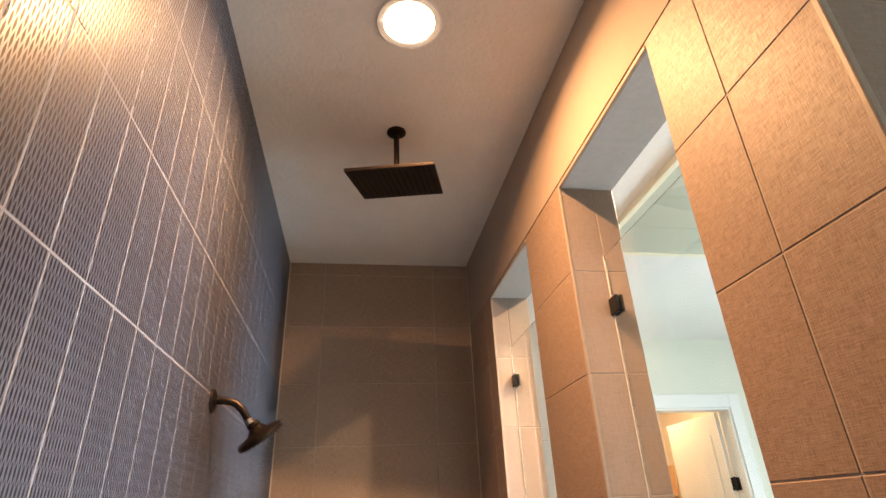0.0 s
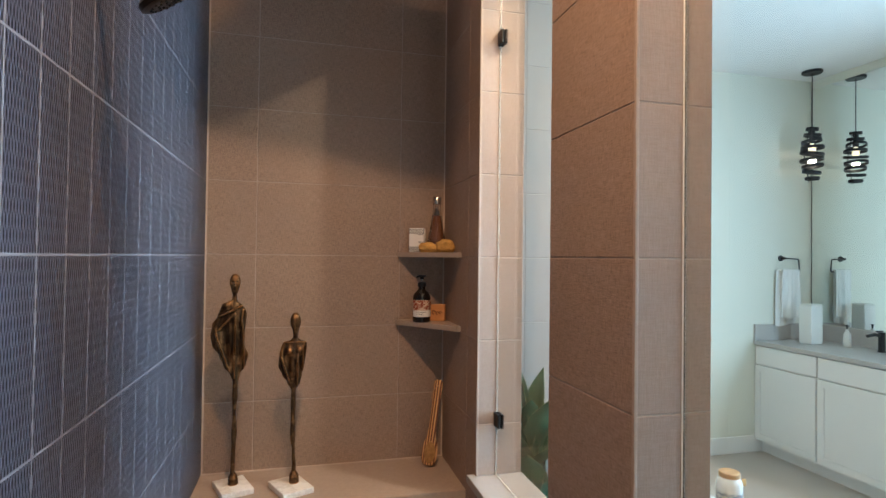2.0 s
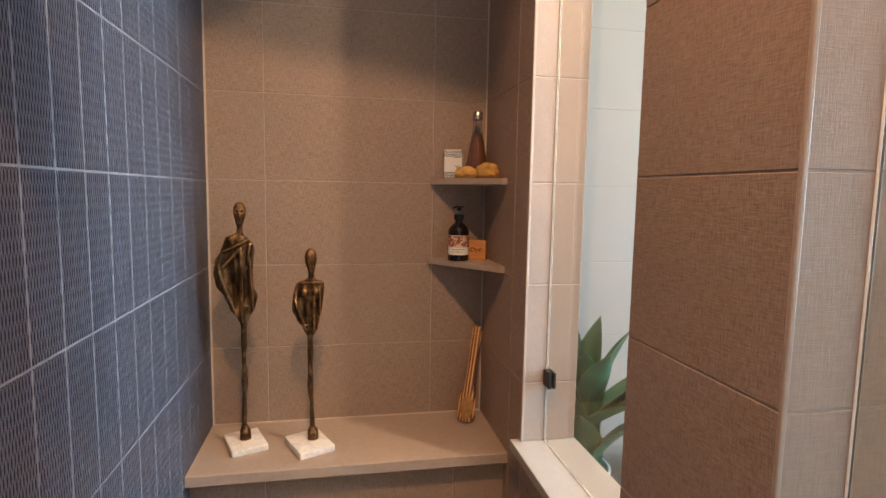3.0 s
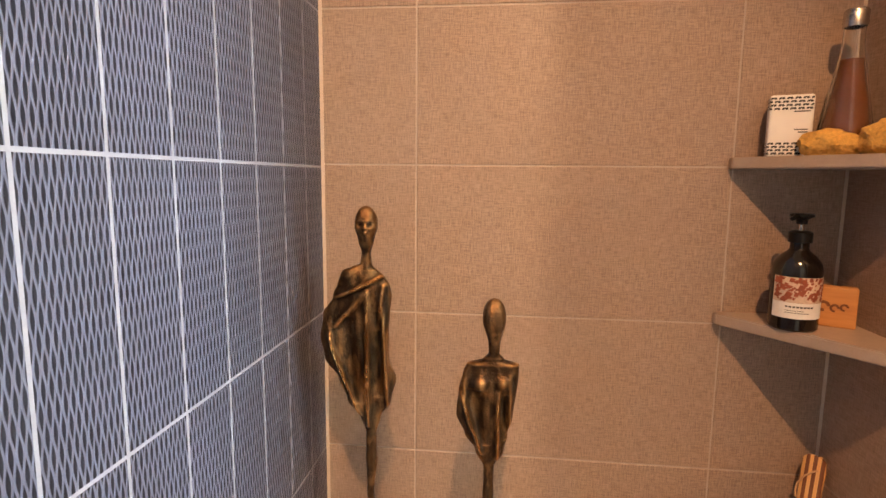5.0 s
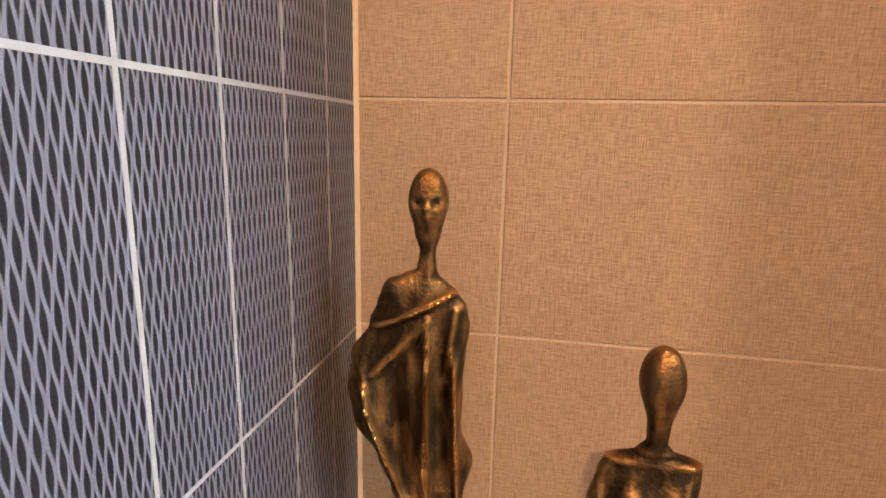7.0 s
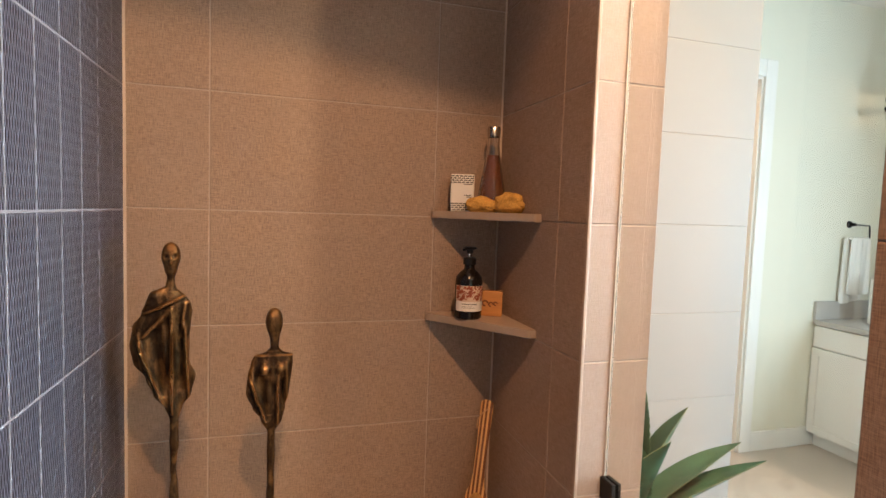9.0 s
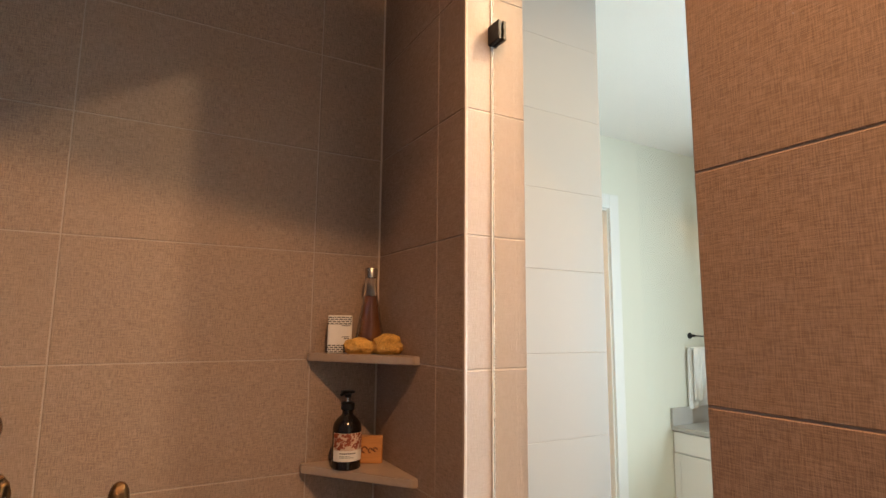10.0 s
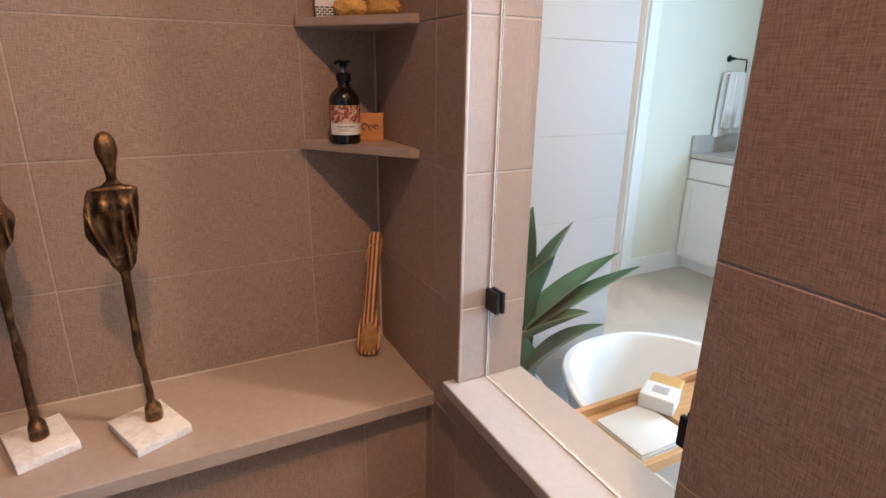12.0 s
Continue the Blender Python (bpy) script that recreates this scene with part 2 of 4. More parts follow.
M_POT = plain("white_planter", (0.72, 0.71, 0.69), 0.5, scale=30, dark=0.94)
M_TOWEL = plain("white_towel", (0.80, 0.79, 0.77), 0.95, scale=260, dark=0.93, relief=0.0006)
M_MIRROR = nodes("mirror_silver")[0]
M_MIRROR.node_tree.nodes["Principled BSDF"].inputs["Metallic"].default_value = 1.0
M_MIRROR.node_tree.nodes["Principled BSDF"].inputs["Roughness"].default_value = 0.01
M_MIRROR.node_tree.nodes["Principled BSDF"].inputs["Base Color"].default_value = (0.88, 0.91, 0.89, 1)
M_COUNTER = plain("grey_counter", (0.52, 0.49, 0.46), 0.3, scale=260, dark=0.75)
M_LAMP = glowing("lamp_diffuser", (1.0, 0.72, 0.46), 45.0)
M_LAMP_B = glowing("lamp_diffuser_bath", (1.0, 0.93, 0.82), 12.0)
M_BULB = glowing("pendant_bulb", (1.0, 0.80, 0.52), 1.6)
M_CLOTH = plain("orange_brown_cloth", (0.42, 0.18, 0.06), 0.9, scale=60, dark=0.5)
M_CREAM = plain("cream_paint", (0.76, 0.70, 0.60), 0.6, scale=30, dark=0.95)
M_YELLOWBOX = plain("kraft_wrap", (0.66, 0.40, 0.13), 0.6, scale=60, dark=0.85)


# ---- building helpers ----
def bm_box(x0, y0, z0, x1, y1, z1, bev=0.0, seg=1, bm=None):
    bm = bm or bmesh.new()
    vs = [bm.verts.new((x, y, z)) for x in (x0, x1) for y in (y0, y1) for z in (z0, z1)]
    fs = [bm.faces.new([vs[i] for i in q]) for q in ((0, 1, 3, 2), (4, 6, 7, 5), (0, 4, 5, 1), (2, 3, 7, 6), (0, 2, 6, 4), (1, 5, 7, 3))]
    if bev:
        es = list({e for f in fs for e in f.edges})
        bmesh.ops.bevel(bm, geom=es, offset=bev, segments=seg, affect="EDGES", profile=0.5)
    return bm


def bm_lathe(profile, n=32, centre=(0, 0), bm=None):
    """Turn (radius, height) pairs round the upright axis; a radius of 0 closes an end."""
    bm = bm or bmesh.new()
    rings = []
    for r, z in profile:
        if r <= 1e-6:
            rings.append([bm.verts.new((centre[0], centre[1], z))])
        else:
            rings.append([bm.verts.new((centre[0] + r * math.cos(2 * math.pi * i / n), centre[1] + r * math.sin(2 * math.pi * i / n), z)) for i in range(n)])
    for a, b in zip(rings, rings[1:]):
        for i in range(n):
            j = (i + 1) % n
            if len(a) == 1 and len(b) == 1:
                continue
            if len(a) == 1:
                bm.faces.new((a[0], b[j], b[i]))
            elif len(b) == 1:
                bm.faces.new((a[i], a[j], b[0]))
            else:
                bm.faces.new((a[i], a[j], b[j], b[i]))
    return bm


def bm_tube(points, radius, n=12, bm=None):
    """A round bar along points; radius: one number or one for each point."""
    bm = bm or bmesh.new()
    pts = [Vector(p) for p in points]
    rads = radius if isinstance(radius, (list, tuple)) else [radius] * len(pts)
    rings, ref = [], None
    for k, p in enumerate(pts):
        d = (pts[min(k + 1, len(pts) - 1)] - pts[max(k - 1, 0)]).normalized()
        if ref is None:
            ref = d.orthogonal().normalized()
        ref = (ref - d * ref.dot(d)).normalized()
        o = d.cross(ref)
        rings.append([bm.verts.new(p + rads[k] * (ref * math.cos(2 * math.pi * i / n) + o * math.sin(2 * math.pi * i / n))) for i in range(n)])
    for a, b in zip(rings, rings[1:]):
        for i in range(n):
            bm.faces.new((a[i], a[(i + 1) % n], b[(i + 1) % n], b[i]))
    bm.faces.new(list(reversed(rings[0])))
    bm.faces.new(rings[-1])
    return bm


def turned(bm, m):
    bmesh.ops.transform(bm, matrix=m, verts=bm.verts)
    return bm


def meshed(bm, name, mats, smooth=False):
    bmesh.ops.recalc_face_normals(bm, faces=bm.faces)
    me = bpy.data.meshes.new(name)
    bm.to_mesh(me)
    bm.free()
    for m in mats if isinstance(mats, (list, tuple)) else [mats]:
        me.materials.append(m)
    if smooth:
        me.polygons.foreach_set("use_smooth", [True] * len(me.polygons))
        me.set_sharp_from_angle(angle=radians(40))
    return me


def thing(name, x=0, y=0, z=0, rz=0, label="", category="", group=""):
    ob = new(name)
    ob.matrix_world = pose(x, y, z, 0, 0, rz)
    return tagged(ob, label, category, group)


def part(name, bm, mat, parent, label="", smooth=False):
    ob = new(name, meshed(bm, name, mat, smooth))
    ob.parent = parent
    return tagged(ob, label)


def structure(name, bm, mat, label, smooth=False):
    return tagged(new(name, meshed(bm, name, mat, smooth)), label, name.split("_")[0], kind="structure")


TILE_MESHES = {}


def tile_mesh(w, h, mat, t=0.006, bev=0.0012):
    key = (round(w, 4), round(h, 4), mat.name)
    if key not in TILE_MESHES:
        bm = bmesh.new()
        lo = [bm.verts.new((x, 0, z)) for x, z in ((0, 0), (w, 0), (w, h), (0, h))]
        mid = [bm.verts.new((x, -(t - bev), z)) for x, z in ((0, 0), (w, 0), (w, h), (0, h))]
        up = [bm.verts.new((x, -t, z)) for x, z in ((bev, bev), (w - bev, bev), (w - bev, h - bev), (bev, h - bev))]
        for a, b in ((lo, mid), (mid, up)):
            for i in range(4):
                bm.faces.new((a[i], a[(i + 1) % 4], b[(i + 1) % 4], b[i]))
        bm.faces.new(up)
        TILE_MESHES[key] = meshed(bm, "tile", mat)
    return TILE_MESHES[key]


def cuts(lo, hi, start, pitch):
    """Joint places between lo and hi for a pitch that passes through start."""
    k = math.ceil((lo - start) / pitch)
    out = [lo]
    while start + k * pitch < hi - 0.012:
        if start + k * pitch > lo + 0.012:
            out.append(start + k * pitch)
        k += 1
    return out + [hi]


def tiles(parent, m, us, vs, mat, joint=0.003, t=0.006, skip=None):
    """Lay tiles on the plane of m (x along, z up, its -y the face); each is an object under parent."""
    for u0, u1 in zip(us, us[1:]):
        for v0, v1 in zip(vs, vs[1:]):
            if skip and skip(u0, v0):
                continue
            ob = new("tile", tile_mesh(u1 - u0 - joint, v1 - v0 - joint, mat, t))
            ob.parent = parent
            ob.matrix_world = m @ pose(u0 + joint / 2, 0, v0 + joint / 2)


# ---- structure ----
G = 0.0014   # joint depth: the wall body stands this far behind the tiled face
TB = 0.006   # depth of a tile
T = 0.14

bm = bm_box(XL - T, YBATH - T, -0.2, MIRROR_X + T, 6.4, 0.0)
floor = structure("floor", bm, M_FLOOR, "beige tiled bathroom floor")

bm = bm_box(XL - T, YS, 0, XL - 0.0004, YB + T, CEIL)
wall_left = structure("wall_left", bm, M_GROUT_W, "shower wall of dark narrow wavy ribbed tiles")
bm = bm_box(XL - G, YB + G, 0, 1.60, YB + T, CEIL)
wall_back = structure("wall_back", bm, M_GROUT, "taupe linen-look tiled back wall")

XI, XJ = XR + G, XO - G
bm = bm_box(XI, 0.42 + G, 0, XJ, 0.795 - G, TOP + G)
bm_box(XI, 1.379 + G, 0, XJ, 1.756 - G, TOP + G, bm=bm)
bm_box(XI, 2.347 + G, 0, XJ, YB + G, TOP + G, bm=bm)
bm_box(XI, 1.756 - G, 0, XJ, 2.347 + G, 0.80, bm=bm)
bm_box(XI, 0.42 + G, TOP + G, XJ, YB + G, CEIL, bm=bm)
wall_right = structure("wall_right", bm, M_GROUT, "taupe tiled shower wall with a doorway and a glazed opening")
bm = bm_box(XR - 0.002, 0.42, TOP + 0.016, XI - 0.0002, YB, CEIL)
structure("wall_header", bm, M_BAND, "smooth tan painted band above the tiles")

bm = bm_box(XL - T, YS - T, 0, XJ, YS, CEIL)
bm_box(XJ, YBATH - T, 0, MIRROR_X + T, YBATH, CEIL, bm=bm)
bm_box(XJ - T, YBATH, 0, XJ, YS - T, CEIL, bm=bm)
structure("wall_south", bm, M_WALL, "pale painted walls behind the walk")
WY0, WY1, WZ0, WZ1 = 0.95, 2.05, 0.95, 2.45  # bathroom window

D0, D1, DH = 2.30, 3.16, 2.64  # closet doorway
bm = bm_box(1.60, WALL_Y, 0, D0, WALL_Y + T, CEIL)
bm_box(D1, WALL_Y, 0, MIRROR_X, WALL_Y + T, CEIL, bm=bm)
bm_box(D0, WALL_Y, DH, D1, WALL_Y + T, CEIL, bm=bm)
bm_box(1.60 - T, YB + T, 0, 1.60, WALL_Y + T, CEIL, bm=bm)
wall_north = structure("wall_north", bm, M_WALL, "pale green-white painted wall with a closet doorway")
bm = bm_box(MIRROR_X, YBATH, 0, MIRROR_X + T, WY0, CEIL)
bm_box(MIRROR_X, WY1, 0, MIRROR_X + T, 6.2, CEIL, bm=bm)
bm_box(MIRROR_X, WY0, 0, MIRROR_X + T, WY1, WZ0, bm=bm)
bm_box(MIRROR_X, WY0, WZ1, MIRROR_X + T, WY1, CEIL, bm=bm)
structure("wall_east", bm, M_WALL, "pale painted wall with the vanity and a window")
bm = bm_box(1.60 - T, WALL_Y + T, 0, 1.60, 6.2, CEIL)
bm_box(1.60, 6.2, 0, MIRROR_X, 6.2 + T, CEIL, bm=bm)
bm_box(3.60, WALL_Y + T, 0, 3.60 + T, 6.2, CEIL, bm=bm)
structure("wall_closet", bm, M_CREAM, "cream painted closet walls")

# ceilings: shower, and the bathroom with a shallow recessed panel
TX0, TX1, TY0, TY1 = 1.34, 3.5, 0.2, 2.55
bm = bm_box(XL - T, YBATH - T, CEIL, TX0, 6.4, CEIL + 0.2)
bm_box(TX1, YBATH - T, CEIL, MIRROR_X + T, 6.4, CEIL + 0.2, bm=bm)
bm_box(TX0, YBATH - T, CEIL, TX1, TY0, CEIL + 0.2, bm=bm)
bm_box(TX0, TY1, CEIL, TX1, 6.4, CEIL + 0.2, bm=bm)
structure("ceiling", bm, M_CEIL, "white textured ceiling with a recessed panelled tray")

bm = bm_box(TX0, TY0, CEIL - 0.004, TX1, TY1, CEIL + 0.1)
for i in range(8):
    a = TY0 + (TY1 - TY0) * i / 8
    bm_box(TX0, a + 0.002, CEIL - 0.024, TX1, a + (TY1 - TY0) / 8 - 0.002, CEIL - 0.004, bm=bm)
structure("ceiling_tray", bm, M_TRAY, "pale sage planked panel of the tray ceiling")
# crown strip; the cream stands for warm light along the tray's edge
bm = bm_box(TX0 - 0.004, TY1, CEIL - 0.030, TX1 - 0.002, TY1 + 0.034, CEIL + 0.002, 0.004, 2)
bm_box(TX0 - 0.034, TY0, CEIL - 0.030, TX0, TY1, CEIL + 0.002, 0.004, 2, bm)
structure("trim_crown", bm, M_LIT_CROWN, "crown moulding round the tray ceiling, its warm-lit edge painted cream")

# bench across the back, its front tiled
bm = bm_box(XL - G, 2.52 + G, 0, XI, YB + G, BENCH - 0.036)
bench_body = structure("bench", bm, M_GROUT, "tiled shower bench body")
bm = bm_box(XL - 0.004, 2.477, BENCH - 0.036, XR + 0.004, YB + 0.004, BENCH, 0.003, 2)
structure("bench_slab", bm, M_SLAB, "taupe quartz bench seat slab")
bm = bm_box(0.606, 1.754, 0.80, 0.822, 2.372, 0.829, 0.003, 2)
structure("window_sill", bm, M_SILL, "pale quartz sill in the glazed opening")
structure("threshold", bm_box(0.606, 0.795, 0, 0.83, 1.379, 0.09, 0.004, 2), M_SILL, "pale quartz shower kerb")

# ---- fixed glass in the openings ----
def glass_pane(name, y0, y1, z0, z1, x, label):
    ob = tagged(new(name), label, "glass panel", kind="structure")
    ob.matrix_world = pose(x, y0, z0)
    p = part("pane", bm_box(-0.005, 0, 0, 0.005, y1 - y0, z1 - z0, 0.001), M_PANE, ob, "clear glass pane")
    p.visible_shadow = False
    s = bm_box(-0.0065, y1 - y0, 0.0, 0.0065, y1 - y0 + 0.0035, z1 - z0, 0.001)
    bm_box(-0.0065, 0, -0.004, 0.0065, y1 - y0, 0.0, 0.001, bm=s)
    part("seal", s, M_SEAL, ob, "silicone bead")
    return ob


def glass_clip(x, y, z, sign):
    ob = thing("glass_clip", x, y, z, 0, "square matt black glass clamp on a tiled jamb", "clamp", "glass clamps")
    part("plate", bm_box(-0.015, -0.044 if sign < 0 else 0, -0.025, -0.0055, 0 if sign < 0 else 0.055, 0.025, 0.002, 2), M_BLACK, ob)
    part("backplate", bm_box(0.0055, -0.044 if sign < 0 else 0, -0.025, 0.015, 0 if sign < 0 else 0.055, 0.025, 0.002, 2), M_BLACK, ob)
    part("foot", bm_box(-0.015, -0.003 if sign < 0 else 0, -0.025, 0.015, 0.001 if sign < 0 else 0.003, 0.025, 0.0008), M_BLACK, ob)


# slim rounded tile trim on the arrises of the openings
tr = bmesh.new()
for y, z0, z1 in ((1.379, 0.09, TOP), (2.347, 0.829, TOP)):
    bm_box(XR - 0.002, y - 0.002, z0, XR + 0.007, y + 0.006, z1, 0.0025, 2, tr)
for y0, y1 in ((0.795, 1.377), (1.756, 2.345)):
    bm_box(XR - 0.002, y0, TOP - 0.002, XR + 0.011, y1, TOP + 0.010, 0.003, 2, tr)
bm_box(XR - 0.002, 0.418, 0.0, XR + 0.011, 0.430, TOP, 0.003, 2, tr)
structure("trim_edges", tr, M_SLAB, "slim cream tile trim on the corners")

# grout beads in the inner corners of the shower
cb = bm_box(XL - 0.001, YB - 0.0016, BENCH, XL + 0.0065, YB + 0.004, CEIL)
bm_box(XR - 0.0050, YB - 0.0016, BENCH, XR + 0.001, YB + 0.004, CEIL, bm=cb)
bm_box(XL - 0.001, YB - 0.006, BENCH - 0.001, XR + 0.001, YB + 0.003, BENCH + 0.003, bm=cb)
structure("trim_corners", cb, M_GROUT_C, "pale grout beads in the tiled corners")

GW, GD = 0.716, 0.748
glass_pane("window_1", 1.760, 2.3435, 0.833, 2.60, GW, "clear fixed glass in the opening above the sill")
glass_pane("door_1", 0.799, 1.3755, 0.095, 2.60, GD, "clear fixed glass in the tall opening")
glass_clip(GW, 2.345, 2.44, -1)
glass_clip(GW, 2.345, 1.035, -1)
glass_clip(GD, 1.377, 2.435, -1)
glass_clip(GW, 1.758, 1.035, 1)

# ---- shower things ----
def sample(rows, z):
    """Rounded values between the rows of a shape table, by its first column."""
    for a, b in zip(rows, rows[1:]):
        if a[0] <= z <= b[0]:
            f = (z - a[0]) / max(b[0] - a[0], 1e-6)
            f = f * f * (3 - 2 * f)
            return [p + (q - p) * f for p, q in zip(a, b)]
    return list(rows[-1])


def sculpted(name, x, y, rz, rows, height, head, chest, folds, base, seed, label):
    """A slender cast figure: stem, hollow cloak-like torso, long neck and egg head, lofted in one skin, on a marble slab."""
    bm = bmesh.new()
    n, rings = 96, []
    steps = 300
    for k in range(steps + 1):
        z = height * k / steps
        _, cx, hw, dp = sample(rows, z)
        zc, hz, hr = head
        if z > zc:
            hw = dp = max(hr * math.sqrt(max(0.0, 1 - ((z - zc) / hz) ** 2)), 0.0012)
        ring = []
        for i in range(n):
            a = 2 * math.pi * i / n
            c, s = math.cos(a), math.sin(a)
            px = cx + hw * math.copysign(abs(c) ** 0.8, c)
            py = dp * math.copysign(abs(s) ** 0.8, s)
            u = (px - cx) / max(hw, 1e-4)
            if s < 0:  # front relief: central ridge, raised hems, hollows and chest
                for amp, at, slope, width, z0, z1 in folds:
                    if z0 < z < z1:
                        w = math.sin(math.pi * (z - z0) / (z1 - z0)) ** 0.5
                        py -= amp * w * math.exp(-(((px - at - slope * (z - z0)) / width) ** 2))
                for bx, bz, r, amp in chest:
                    q = ((px - bx) ** 2 + (z - bz) ** 2) / r ** 2
                    py -= amp * math.exp(-q)
            v = Vector((px * 21 + seed, py * 21, z * 13))
            g = noise.noise(v) + 0.5 * noise.noise(v * 2.7)
            rim = 0.0024 if hw > 0.02 else (0.0030 if z < 0.42 else 0.0008)
            ring.append(bm.verts.new((px + rim * g * c, py + rim * 1.2 * g * s, z)))
        rings.append(ring)
    for a, b in zip(rings, rings[1:]):
        for i in range(n):
            bm.faces.new((a[i], a[(i + 1) % n], b[(i + 1) % n], b[i]))
    bm.faces.new(rings[-1])
    bm.faces.new(list(reversed(rings[0])))
    turned(bm, pose(0, 0, 0.022, 0, 0, rz))
    for f in bm.faces:
        f.material_index = 0
    old = set(bm.faces)
    bx, by, brz, w, d = base
    slab = bm_box(-w / 2, -d / 2, 0, w / 2, d / 2, 0.022, 0.002, 2)
    turned(slab, pose(bx, by, 0, 0, 0, brz))
    tmp = bpy.data.meshes.new("slab")
    slab.to_mesh(tmp)
    slab.free()
    bm.from_mesh(tmp)
    for f in bm.faces:
        if f not in old:
            f.material_index = 1
    ob = new(name, meshed(bm, name, [M_BRONZE, M_MARBLE], True))
    ob.matrix_world = pose(x, y, BENCH)
    return tagged(ob, label, "statue", "bronze figures on the bench")


# rows: height, centre across, half width, half depth
TALL = [(0, 0.004, 0.018, 0.024), (0.022, 0.004, 0.017, 0.022), (0.048, 0.002, 0.0082, 0.0096), (0.16, 0.004, 0.0078, 0.008), (0.2, 0.006, 0.0094, 0.0088),
        (0.26, 0.005, 0.0078, 0.008), (0.33, 0.007, 0.0094, 0.0096), (0.385, 0.007, 0.0094, 0.0096), (0.42, 0.006, 0.02, 0.012), (0.45, 0.004, 0.04, 0.013),
        (0.49, 0, 0.052, 0.015), (0.53, -0.02, 0.058, 0.016), (0.57, -0.022, 0.062, 0.016), (0.61, -0.019, 0.06, 0.015),
        (0.645, -0.008, 0.052, 0.015), (0.665, -0.0055, 0.0455, 0.014), (0.68, -0.008, 0.039, 0.013), (0.691, -0.0115, 0.031, 0.012), (0.696, -0.008, 0.02, 0.011), (0.703, -0.001, 0.0105, 0.01),
        (0.722, 0, 0.0085, 0.009), (0.742, 0, 0.014, 0.014), (0.77, 0, 0.02, 0.02), (0.805, 0, 0.003, 0.003)]
SHORT = [(0, 0.003, 0.018, 0.024), (0.022, 0.003, 0.017, 0.022), (0.046, 0.002, 0.0078, 0.0096), (0.12, 0, 0.007, 0.0072), (0.17, -0.004, 0.009, 0.0088),
         (0.24, -0.004, 0.0078, 0.008), (0.31, -0.004, 0.009, 0.0088), (0.355, -0.004, 0.0094, 0.0088), (0.385, -0.004, 0.024, 0.012), (0.415, -0.01, 0.037, 0.014),
         (0.45, -0.013, 0.05, 0.015), (0.49, -0.01, 0.05, 0.015), (0.525, -0.004, 0.047, 0.014), (0.541, -0.001, 0.044, 0.013), (0.549, 0, 0.018, 0.011),
         (0.56, 0.001, 0.0095, 0.01), (0.575, 0.001, 0.0105, 0.011), (0.62, 0, 0.02, 0.02), (0.655, 0, 0.004, 0.004)]
sculpted("statue", -0.240, 2.678, 4, TALL, 0.805, (0.770, 0.035, 0.0200),
         [(-0.0088, 0.772, 0.0050, -0.0040), (0.0100, 0.773, 0.0048, -0.0040), (0.001, 0.768, 0.0034, 0.003), (0.001, 0.759, 0.0036, 0.004), (-0.029, 0.684, 0.012, 0.004), (-0.020, 0.655, 0.014, 0.003)],
         [(0.014, 0.003, 0.0, 0.0042, 0.40, 0.66), (0.015, -0.012, -0.34, 0.0046, 0.42, 0.58), (0.012, 0.040, -0.05, 0.0045, 0.43, 0.63), (0.008, -0.056, 2.0, 0.0085, 0.640, 0.694), (0.007, -0.060, 0.9, 0.0060, 0.585, 0.655), (0.006, -0.040, -0.2, 0.004, 0.46, 0.60), (0.007, 0.022, 0.10, 0.004, 0.58, 0.67),
          (-0.012, -0.020, -0.06, 0.012, 0.45, 0.61), (-0.010, 0.022, 0.0, 0.008, 0.46, 0.62)],
         (0.006, -0.010, 21, 0.115, 0.150), 3.0, "aged bronze draped figure on a white marble slab, the taller one")
sculpted("statue", -0.012, 2.646, 2, SHORT, 0.655, (0.620, 0.035, 0.0200),
         [(-0.021, 0.510, 0.012, 0.010), (0.016, 0.512, 0.012, 0.009)],
         [(0.011, 0.010, 0.0, 0.0042, 0.37, 0.50), (0.014, -0.016, -0.34, 0.0045, 0.38, 0.50), (0.006, -0.036, -0.15, 0.004, 0.42, 0.52), (-0.012, -0.020, -0.10, 0.013, 0.40, 0.50),
          (0.006, 0.034, -0.04, 0.005, 0.40, 0.53), (-0.007, 0.022, 0.0, 0.006, 0.41, 0.49)],
         (-0.008, -0.022, 24, 0.120, 0.155), 9.0, "aged bronze bare-chested figure on a white marble slab, the shorter one")


def corner_shelf(z, lx, ly, label):
    """A stone quarter shelf that fills the corner, with blunt front corners."""
    bm = bmesh.new()
    k = 0.018
    outline = [(XR + 0.002, YB + 0.002), (XR - lx, YB + 0.002), (XR - lx, YB - k), (XR - k, YB - ly), (XR + 0.002, YB - ly)]
    lo = [bm.verts.new((x, y, z - 0.022)) for x, y in outline]
    up = [bm.verts.new((x, y, z)) for x, y in outline]
    bm.faces.new(up)
    bm.faces.new(list(reversed(lo)))
    for i in range(5):
        bm.faces.new((lo[i], lo[(i + 1) % 5], up[(i + 1) % 5], up[i]))
    bmesh.ops.bevel(bm, geom=list(bm.edges), offset=0.0025, segments=2, affect="EDGES")
    return tagged(new("corner_shelf", meshed(bm, "corner_shelf", M_SLAB)), label, "shelf", "corner shelves")


S_UP, S_LO = 1.648, 1.348
corner_shelf(S_UP, 0.214, 0.285, "taupe stone corner shelf with bottle, candle and sponges")
corner_shelf(S_LO, 0.222, 0.285, "taupe stone corner shelf with pump bottle and soap")


